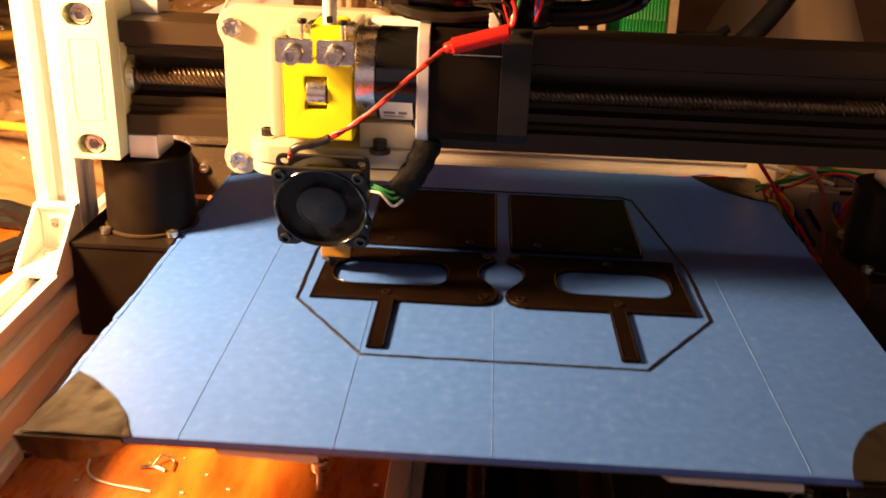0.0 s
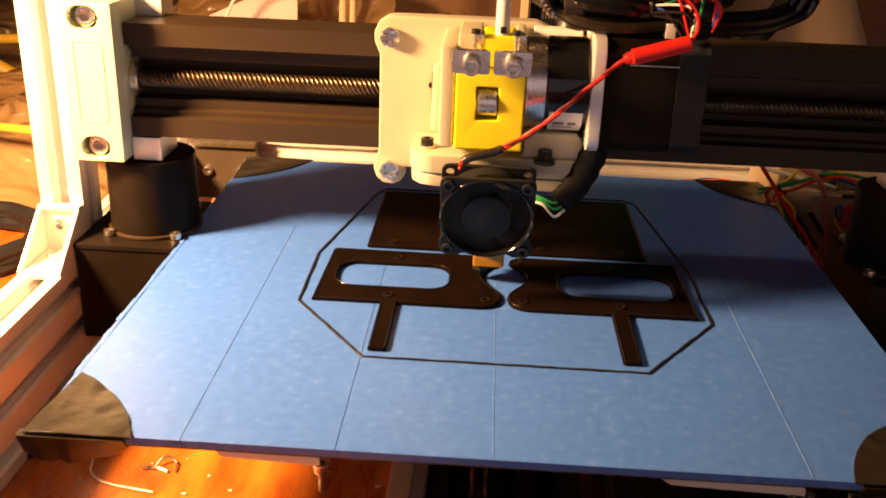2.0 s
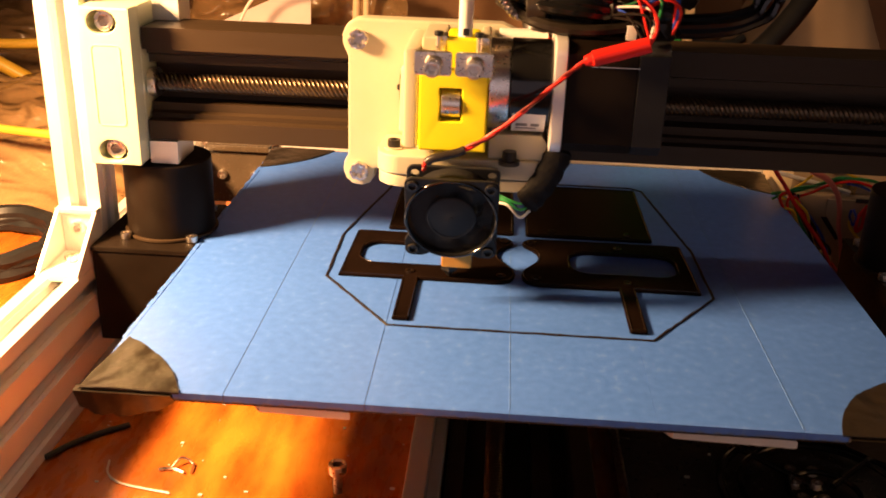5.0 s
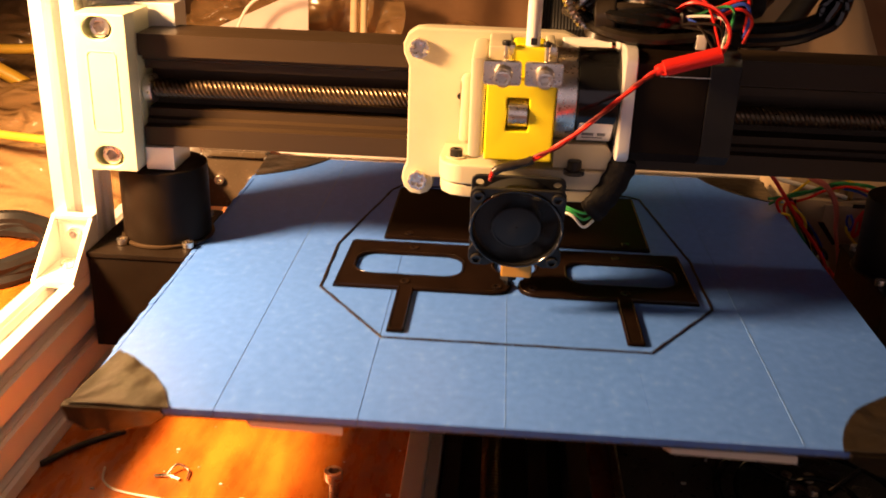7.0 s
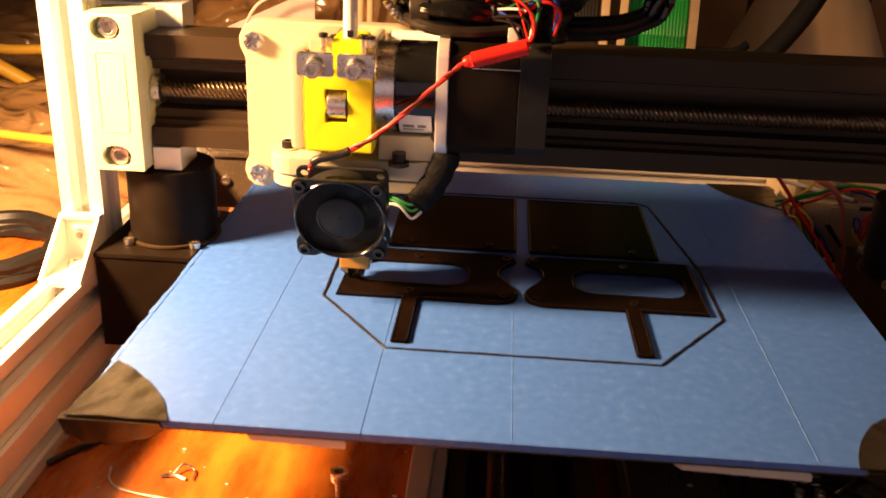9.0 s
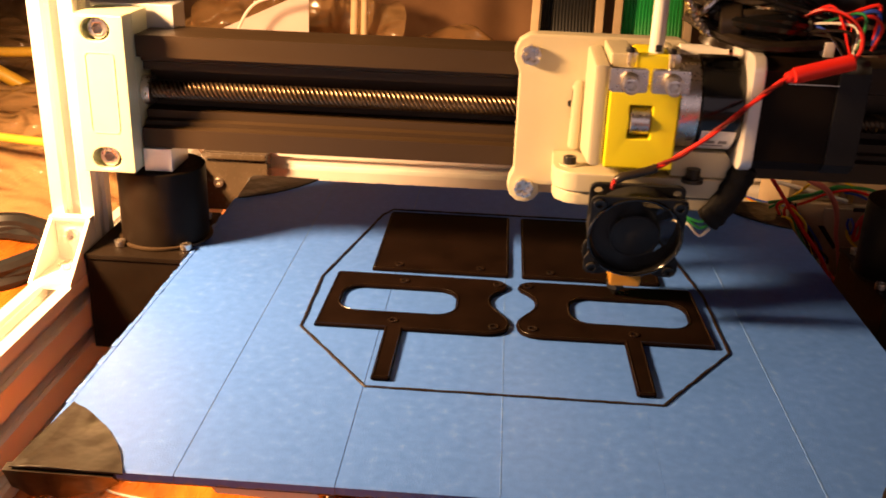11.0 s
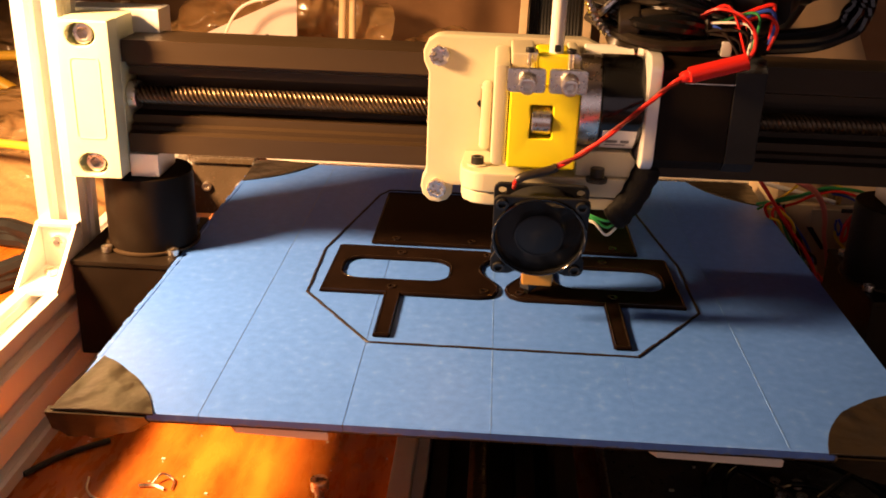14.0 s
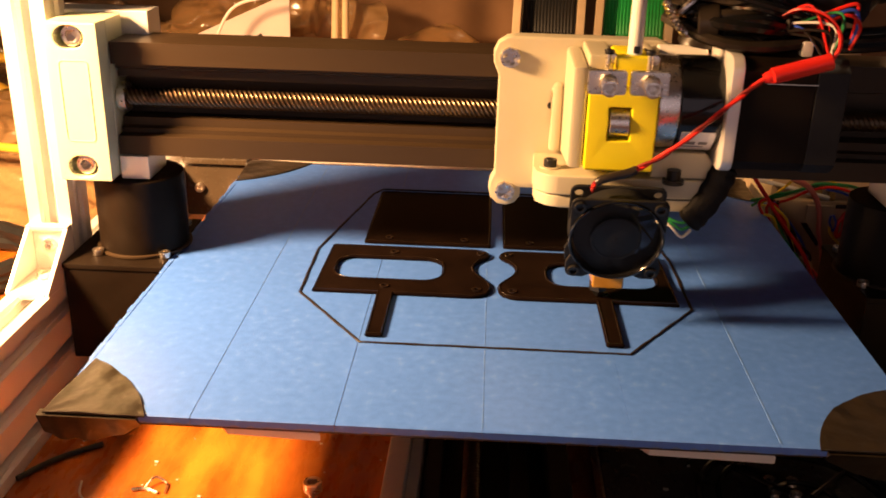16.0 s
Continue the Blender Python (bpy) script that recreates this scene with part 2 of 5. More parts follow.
def socket_screw(name, p, way, r, h, mat, parent, label=""):
    """A cap screw: head with a hexagon recess, standing out of p along way."""
    p, way = Vector(p), Vector(way).normalized()
    b = slab([circle(0, 0, r, 24), circle(0, 0, r * 0.58, 6)], 0, h, r * 0.1)
    b = slab([circle(0, 0, r * 0.60, 6)], 0, h * 0.12, 0, None, b)
    b.transform(Matrix.Translation(p) @ way.to_track_quat("Z", "Y").to_matrix().to_4x4())
    return part(name, b, mat, parent, label)


def cross_screw(name, p, way, r, h, mat, parent, label=""):
    """A pan-head screw with a cross recess."""
    p, way = Vector(p), Vector(way).normalized()
    w = r * 0.17
    q = r * 0.62
    cross = [(w, w), (w, q), (-w, q), (-w, w), (-q, w), (-q, -w), (-w, -w), (-w, -q), (w, -q), (w, -w), (q, -w), (q, w)]
    b = slab([circle(0, 0, r, 24), cross], 0, h, h * 0.42)
    b = slab([circle(0, 0, r * 0.66, 20)], 0, h * 0.4, 0, None, b)
    b.transform(Matrix.Translation(p) @ way.to_track_quat("Z", "Y").to_matrix().to_4x4() @ pose(0, 0, 0, 0, 0, 28))
    return part(name, b, mat, parent, label)


# ---- materials ----
BLUE = material("blue_masking_tape", (0.051, 0.162, 0.60), (0.065, 0.189, 0.67), 0.45, 0, 260, 1500, 0.35, 0.08, depth=0.00025)
flecks = next(n for n in BLUE.node_tree.nodes if n.bl_idname == "ShaderNodeValToRGB").color_ramp
flecks.elements[1].position = 0.60
flecks.elements.new(0.74).color = (0.100, 0.235, 0.68, 1)
PALE_TAPE = material("torn_tape_edge", (0.06, 0.18, 0.60), (0.13, 0.26, 0.62), 0.5, 0, 300, 900, 0.3)
BLACK_TAPE = material("black_vinyl_tape", (0.012, 0.009, 0.006), (0.026, 0.019, 0.012), 0.36, 0, 45, 55, 0.6, 0.10, depth=0.003)
CLOTH_TAPE = material("black_cloth_tape", (0.004, 0.004, 0.004), (0.009, 0.008, 0.008), 0.65, 0, 90, 500, 0.5, 0.1, depth=0.0008)
GLASS_EDGE = material("bed_glass", (0.14, 0.21, 0.38), (0.17, 0.24, 0.42), 0.3, 0, 30, 300, 0)
PLA = striped(material("black_printed_plastic", (0.0045, 0.0026, 0.0020), (0.009, 0.0050, 0.0036), 0.38, 0, 60, 520, 0.12, 0.08, depth=0.0003), 420, 38, 0.16, 0.0002)
PLA_GLOSS = material("glossy_printed_bead", (0.006, 0.004, 0.003), (0.012, 0.007, 0.005), 0.14, 0, 60, 900, 0.6, 0.06)
SKIRT = material("printed_bead", (0.012, 0.009, 0.008), (0.02, 0.015, 0.012), 0.4, 0, 200, 900, 0.2)
OFFWHITE = material("natural_printed_plastic", (0.48, 0.43, 0.29), (0.54, 0.49, 0.34), 0.42, 0, 35, 700, 0.12, 0.08)
YELLOW = material("yellow_printed_plastic", (0.86, 0.76, 0.010), (0.90, 0.80, 0.014), 0.38, 0, 45, 800, 0.12, 0.08)
ALU = material("satin_aluminium", (0.74, 0.72, 0.68), (0.82, 0.80, 0.76), 0.40, 0.45, 30, 600, 0.1, 0.08, stretch=(1, 1, 0.15))
ALU_BLOCK = material("milled_aluminium", (0.68, 0.72, 0.50), (0.74, 0.78, 0.56), 0.45, 0.35, 40, 900, 0.12, 0.08)
BLACK_ALU = material("black_anodised_aluminium", (0.031, 0.0195, 0.010), (0.043, 0.027, 0.014), 0.44, 0.1, 25, 500, 0.12, 0.1, stretch=(0.1, 1, 1))
BLACK_PLASTIC = material("black_plastic", (0.012, 0.012, 0.013), (0.02, 0.02, 0.02), 0.42, 0, 60, 600, 0.12)
BLACK_GLOSS = material("black_glossy_plastic", (0.005, 0.005, 0.005), (0.009, 0.009, 0.009), 0.15, 0, 60, 300, 0.1, 0.06)
MOTOR_BLACK = material("black_motor_enamel", (0.008, 0.005, 0.003), (0.013, 0.009, 0.006), 0.42, 0.0, 60, 500, 0.12)
STEEL = material("bright_steel", (0.74, 0.68, 0.60), (0.84, 0.78, 0.70), 0.29, 1.0, 80, 700, 0.08, 0.08)
SCREW_STEEL = material("lead_screw_steel", (0.10, 0.07, 0.042), (0.15, 0.105, 0.065), 0.30, 0.9, 80, 700, 0.1, 0.08)
DARK_STEEL = material("black_oxide_steel", (0.02, 0.02, 0.02), (0.04, 0.038, 0.035), 0.35, 0.6, 80, 500, 0.1)
AMBER = material("amber_heat_tape", (0.42, 0.20, 0.025), (0.55, 0.28, 0.04), 0.22, 0.25, 120, 500, 0.35, 0.1)
BRASS = material("brass", (0.55, 0.38, 0.13), (0.62, 0.44, 0.18), 0.3, 1, 80, 500, 0.1)
RED = material("red_heat_shrink", (0.62, 0.018, 0.012), (0.72, 0.03, 0.02), 0.34, 0, 60, 500, 0.15)
DARK_RED = material("dark_red_wire", (0.16, 0.010, 0.008), (0.22, 0.014, 0.010), 0.4, 0, 60, 500, 0.1)
PALE_RED = material("faded_red_wire", (0.62, 0.17, 0.14), (0.68, 0.22, 0.18), 0.4, 0, 60, 500, 0.1)
GREEN = material("green_wire", (0.02, 0.22, 0.06), (0.03, 0.28, 0.08), 0.4, 0, 60, 500, 0.1)
BLUEW = material("blue_wire", (0.02, 0.06, 0.4), (0.03, 0.08, 0.5), 0.4, 0, 60, 500, 0.1)
YELLOWW = material("yellow_wire", (0.75, 0.5, 0.02), (0.8, 0.56, 0.03), 0.4, 0, 60, 500, 0.1)
WHITEW = material("white_wire", (0.7, 0.68, 0.62), (0.75, 0.73, 0.68), 0.4, 0, 60, 500, 0.1)
PTFE = material("white_ptfe", (0.76, 0.74, 0.68), (0.82, 0.80, 0.74), 0.35, 0, 60, 500, 0.05)
PTFE.node_tree.nodes["Principled BSDF"].inputs["Subsurface Weight"].default_value = 0.2
PTFE.node_tree.nodes["Principled BSDF"].inputs["Subsurface Radius"].default_value = (0.002, 0.002, 0.002)
STICKER = material("white_label_paper", (0.66, 0.66, 0.66), (0.72, 0.72, 0.72), 0.5, 0, 60, 500, 0.05)
INK = material("grey_ink", (0.12, 0.12, 0.13), (0.16, 0.16, 0.17), 0.6, 0, 60, 500, 0)
WOOD = material("orange_varnished_wood", (0.27, 0.055, 0.006), (0.62, 0.185, 0.020), 0.28, 0, 75, 240, 0.12, 0.08, coat=0.15, stretch=(1.0, 0.32, 1), depth=0.0008)
CARD = material("brown_cardboard", (0.19, 0.095, 0.040), (0.26, 0.14, 0.065), 0.85, 0, 20, 400, 0.2)
SHADED_BRACE = material("shade_darkened_plastic", (0.055, 0.040, 0.025), (0.085, 0.062, 0.040), 0.25, 0, 30, 300, 0.1)
KRAFT = material("light_kraft_paper", (0.40, 0.27, 0.15), (0.48, 0.34, 0.20), 0.8, 0, 12, 300, 0.25)
PAPER = material("white_paper", (0.58, 0.50, 0.47), (0.64, 0.57, 0.53), 0.75, 0, 30, 400, 0.1)
PLY = material("pale_plywood", (0.50, 0.36, 0.20), (0.60, 0.45, 0.27), 0.6, 0, 18, 200, 0.15, stretch=(1, 1, 4))
FILAMENT = material("green_filament", (0.012, 0.30, 0.05), (0.02, 0.40, 0.08), 0.35, 0, 60, 500, 0.1)
WALL = material("brown_dim_wall", (0.13, 0.062, 0.027), (0.17, 0.085, 0.04), 0.85, 0, 4, 80, 0.15)
FLEX = material("clear_crumpled_plastic", (0.28, 0.15, 0.06), (0.60, 0.38, 0.17), 0.17, 0, 14, 60, 0.8, 0.04, stretch=(0.45, 1, 1), depth=0.003)
creases = FLEX.node_tree.nodes.new("ShaderNodeTexNoise")
creases.noise_type = "RIDGED_MULTIFRACTAL"
creases.inputs["Scale"].default_value, creases.inputs["Detail"].default_value = 85, 3
fold = FLEX.node_tree.nodes.new("ShaderNodeBump")
fold.inputs["Strength"].default_value, fold.inputs["Distance"].default_value = 1.0, 0.010
FLEX.node_tree.links.new(next(n for n in FLEX.node_tree.nodes if n.bl_idname == "ShaderNodeMapping").outputs[0], creases.inputs["Vector"])
FLEX.node_tree.links.new(creases.outputs["Fac"], fold.inputs["Height"])
FLEX.node_tree.links.new(fold.outputs[0], FLEX.node_tree.nodes["Principled BSDF"].inputs["Normal"])
FLEX.node_tree.nodes["Principled BSDF"].inputs["Specular IOR Level"].default_value = 0.9
FLEX.node_tree.nodes["Principled BSDF"].inputs["Alpha"].default_value = 0.50
MUSTARD = material("mustard_plastic", (0.62, 0.36, 0.03), (0.70, 0.44, 0.05), 0.4, 0, 30, 300, 0.1)
PSU = material("black_painted_sheet_steel", (0.020, 0.018, 0.017), (0.036, 0.032, 0.029), 0.30, 0.1, 30, 400, 0.15, 0.1)
CEILING = material("dimmed_ceiling_paint", (0.17, 0.15, 0.13), (0.21, 0.19, 0.16), 0.9, 0, 3, 60, 0.1)
TAN = material("tan_enclosure_plastic", (0.42, 0.32, 0.20), (0.50, 0.39, 0.25), 0.5, 0, 25, 300, 0.1)
for m, level in ((PLA, 0.025), (CLOTH_TAPE, 0.15), (BLUE, 0.9), (SKIRT, 0.12), (BLACK_ALU, 0.22), (MOTOR_BLACK, 0.09), (BLACK_PLASTIC, 0.2), (PSU, 0.5), (RED, 0.3), (DARK_RED, 0.3), (BLACK_TAPE, 0.38)):
    m.node_tree.nodes["Principled BSDF"].inputs["Specular IOR Level"].default_value = level

TABLE_Z = -0.070

# ---- the room ----
solid("floor", box(-2.4, 2.4, -2.0, 2.2, -0.86, -0.82, 0), CARD, "plain brown floor of the dim workroom", "floor", kind="structure")
solid("wall_north", box(-2.4, 2.4, 1.50, 1.60, -0.82, 1.0995, 0), WALL, "dim brown painted wall behind the bench", "wall", kind="structure")
solid("wall_west", box(-2.5, -2.4, -2.0, 1.6, -0.82, 1.0995, 0), WALL, "dim brown painted side wall", "wall", kind="structure")
solid("wall_east", box(2.4, 2.5, -2.0, 1.6, -0.82, 1.0995, 0), WALL, "dim brown painted side wall", "wall", kind="structure")

# unseen wall; its wide opening is added to let the world's fill light in
solid("wall_south", slab([[(-2.4, -0.82), (2.4, -0.82), (2.4, 1.0995), (-2.4, 1.0995)], [(-1.7, -0.30), (1.7, -0.30), (1.7, 0.95), (-1.7, 0.95)]], 2.0, 2.1, 0, UPRIGHT), WALL, "unseen brown wall facing the bench, with an opening added for fill light", "wall", kind="structure")
# ceiling out of view, dark in colour so that it bounces less lamp light
solid("ceiling", box(-2.4, 2.4, -2.0, 1.5, 1.10, 1.14, 0), CEILING, "plain unseen ceiling, coloured dark to weaken bounced light", "ceiling", kind="structure")


def workbench():
    t = thing("workbench", 0, 0.2, -0.82, "orange varnished wooden workbench under the printer, dusty with crumbs", "table")
    part("tabletop", box(-0.95, 0.95, -0.5, 1.1, TABLE_Z - 0.03, TABLE_Z, 0.003), WOOD, t)
    for x in (-0.88, 0.88):
        for y in (-0.43, 1.03):
            part("leg", box(x - 0.03, x + 0.03, y - 0.03, y + 0.03, -0.82, TABLE_Z - 0.03, 0.003), WOOD, t)


workbench()


# ---- the printer's frame ----
MIRROR = 0.034     # x of the left side plus x of its twin on the right


def printer_frame():
    f = thing("printer_frame", 0, 0.15, TABLE_Z, "frame of a desktop printer in silver and black aluminium profiles", "printer frame")
    # low side rails and the uprights on them
    for left in (True, False):
        def sx(x):
            return x if left else MIRROR - x
        x0 = sx(-0.194)
        part("side_rail", extrusion(slotted(0.020, 0.060, 1, 3), -0.42, 0.345, "y", (x0, TABLE_Z + 0.0302)), ALU, f)
        part("upright", extrusion(slotted(0.020, 0.020, 1, 1), -0.0095, 0.42, "z", (x0, 0.1555)), ALU, f)
        # cast corner bracket: two cheeks, a foot, a back and two screws
        k = part("corner_bracket", corner_bracket(x0), ALU, f, "cast aluminium corner bracket")
        socket_screw("bracket_screw", (x0, 0.1425, 0.0045), (0, -1, 0), 0.0030, 0.003, STEEL, k)
        socket_screw("bracket_screw", (x0, 0.131, -0.0075), (0, 0, 1), 0.0030, 0.003, STEEL, k)
        # lift motor box with its round coupling cover
        xa, xb = sorted((sx(-0.1835), sx(-0.1387)))
        m = part("lift_box", box(xa, xb, 0.130, 0.192, -0.0470, -0.0022, 0.0005), MOTOR_BLACK, f, "black anodised motor box")
        part("lift_lid", box(xa - 0.0004, xb + 0.0004, 0.1294, 0.1926, -0.0020, 0.0005, 0.0004), MOTOR_BLACK, m)
        xc = sx(-0.1550)
        g = part("coupling_cover", cyl((xc, 0.158, 0.0009), (xc, 0.158, 0.0365), 0.0202, seg=48, bevel=0.0008), MOTOR_BLACK, f, "black cylindrical coupling cover")
        part("cover_flange", cyl((xc, 0.158, 0.0007), (xc, 0.158, 0.0022), 0.0216, seg=48, bevel=0.0004), BLACK_ALU, g)
        for bx, by in ((-0.1714, 0.1415), (-0.1405, 0.1415), (-0.1430, 0.183)):
            socket_screw("cover_screw", (sx(bx), by, 0.0007), (0, 0, 1), 0.0026, 0.0028, STEEL, g)
        # end block of the cross beam
        e = end_block(f, sx)
        xa, xb = sorted((sx(-0.1574), sx(-0.1445)))
        part("lower_lug", box(xa, xb, 0.1430, 0.166, 0.0372, 0.0478, 0.0005), ALU, e)
        xa, xb = sorted((sx(-0.1900), sx(-0.1465)))
        part("back_plate", box(xa, xb, 0.1640, 0.180, 0.0475, 0.1080, 0.0006), ALU, e, "grey aluminium backing plate")
        for zz in (0.0725,):
            a, b = (sx(-0.1575), sx(-0.1535))
            part("bearing_collar", cyl((a, 0.152, zz), (b, 0.152, zz), 0.0065, seg=24, bevel=0.0006), STEEL, e)
    # cross beam: a black channel with two flanges, ledges and a back
    x0, x1 = -0.1572, MIRROR + 0.1572
    prof = [(0.144, 0.0978), (0.144, 0.0884), (0.1490, 0.0880), (0.1490, 0.0860), (0.1515, 0.0850), (0.1515, 0.0815), (0.1600, 0.0810),
            (0.1600, 0.0640), (0.1515, 0.0635), (0.1515, 0.0600), (0.1490, 0.0592), (0.1490, 0.0572), (0.144, 0.0568), (0.144, 0.0482), (0.170, 0.0482), (0.170, 0.0978)]
    bm = slab([prof], x0, x1, 0, SIDEWAYS)
    part("cross_beam", bm, BLACK_ALU, f, "black anodised channel beam")
    part("lead_screw", thread((x0 + 0.004, 0.1515, 0.0728), (x1 - 0.004, 0.1515, 0.0728), 0.0042, 0.0021, -6, 0.0008, seg=36, step=0.00035), SCREW_STEEL, f, "shiny twisted steel lead screw")
    # rear cross rail and the rails below
    part("rear_rail", extrusion(slotted(0.020, 0.040, 1, 2), -0.184, MIRROR + 0.184, "x", (0.332, -0.0215)), ALU, f)
    # corner brace; its dark colour also stands in for shade on the rail end
    brace = part("rear_brace", box(-0.1835, -0.1430, 0.3080, 0.3195, -0.0410, -0.0020, 0.0010), SHADED_BRACE, f, "smoked plastic corner brace on the rear rail, darkened for the shade there")
    part("brace_lip", box(-0.1835, -0.1430, 0.3040, 0.3078, -0.0060, -0.0020, 0.0008), SHADED_BRACE, brace)
    for x in (-0.174, -0.153):
        socket_screw("brace_screw", (x, 0.3080, -0.022), (0, -1, 0), 0.0030, 0.0030, STEEL, brace)
    # bed guide along the depth: silver edges, dark channel, floor
    for xa, xb, z1, mat in ((-0.0300, -0.0215, -0.050, ALU), (-0.0213, -0.0165, -0.0545, ALU), (0.0345, 0.0430, -0.050, BLACK_ALU)):
        part("guide_edge", box(xa, xb, -0.30, 0.322, TABLE_Z + 0.0005, z1, 0.0008), mat, f)
    part("guide_floor", box(-0.0163, 0.0343, -0.30, 0.322, TABLE_Z + 0.0005, -0.0665, 0.0004), BLACK_ALU, f)
    for xa, xb in ((-0.0150, -0.0080), (0.0195, 0.0275)):
        part("guide_strip", box(xa, xb, -0.30, 0.322, -0.0664, -0.0600, 0.0006), BLACK_ALU, f)
    part("guide_screw", thread((0.0045, -0.05, -0.0585), (0.0045, 0.30, -0.0585), 0.0042, 0.0021, -6, 0.0008, seg=28, step=0.0005), SCREW_STEEL, f, "steel lead screw under the bed")
    return f


def corner_bracket(x):
    b = None
    for s in (-1, 1):
        a = x + s * 0.0088
        tri = [(0.1452, 0.0135), (0.1415, 0.0135), (0.1145, -0.0080), (0.1145, -0.0112), (0.1452, -0.0112)]
        b = slab([tri], a - 0.0010, a + 0.0010, 0.0004, SIDEWAYS, b)
    b = box(x - 0.0078, x + 0.0078, 0.1425, 0.1452, -0.0110, 0.0135, 0.0004, b)
    b = box(x - 0.0078, x + 0.0078, 0.1145, 0.1424, -0.0112, -0.0078, 0.0004, b)
    b = box(x - 0.0098, x + 0.0098, 0.1405, 0.1452, 0.0115, 0.0138, 0.0004, b)
    return b


def end_block(f, sx):
    xa, xb = sorted((sx(-0.1805), sx(-0.1578)))
    z0, z1 = 0.0388, 0.1070
    holes = [[(sx(-0.1700) + 0.0056 * math.cos(a) + (0.0008 if math.cos(a) > 0 else -0.0008), zc + 0.0049 * math.sin(a)) for a in (math.tau * k / 28 for k in range(28))] for zc in (0.1010, 0.0452)]
    bm = slab([rounded(xa, xb, z0, z1, 0.0008, 3)] + holes, -0.1440, -0.1335, 0.0005, UPRIGHT)
    bm = box(xa, xb, 0.1441, 0.1620, z0, z1, 0.0004, bm)
    e = part("end_block", bm, ALU_BLOCK, f, "pale milled aluminium end block")
    for zc in (0.1010, 0.0452):
        socket_screw("block_bolt", (sx(-0.1700), 0.1441, zc), (0, -1, 0), 0.0043, 0.0078, STEEL, e, "steel socket-head bolt in a slot")
    # engraved outline, a shallow raised bead
    loop = rounded(xa + 0.0050, xb - 0.0050, 0.0565, 0.0915, 0.0020, 4)
    inner = rounded(xa + 0.0053, xb - 0.0053, 0.0568, 0.0912, 0.0018, 4)
    part("face_panel", slab([loop, inner], -0.13348, -0.13325, 0, UPRIGHT), ALU_BLOCK, e)
    return e


printer_frame()


# ---- the moving bed and what lies on it ----
BED_X0, BED_X1, BED_Y0, BED_Y1 = -0.1370, 0.1555, -0.0140, 0.2680
SEAMS = (-0.1370, -0.0896, -0.0414, 0.0072, 0.0562, 0.1040, 0.1555)
GAPS = (0, 0.00016, 0.00014, 0.00006, 0.00002, 0.00004, 0)


def arc(p, q, bulge, n=10):
    """Points from p to q along a bow."""
    p, q = Vector(p), Vector(q)
    side = Vector((q.y - p.y, p.x - q.x)).normalized() * bulge
    return [tuple(p.lerp(q, k / n) + side * 4 * (k / n) * (1 - k / n)) for k in range(n + 1)]


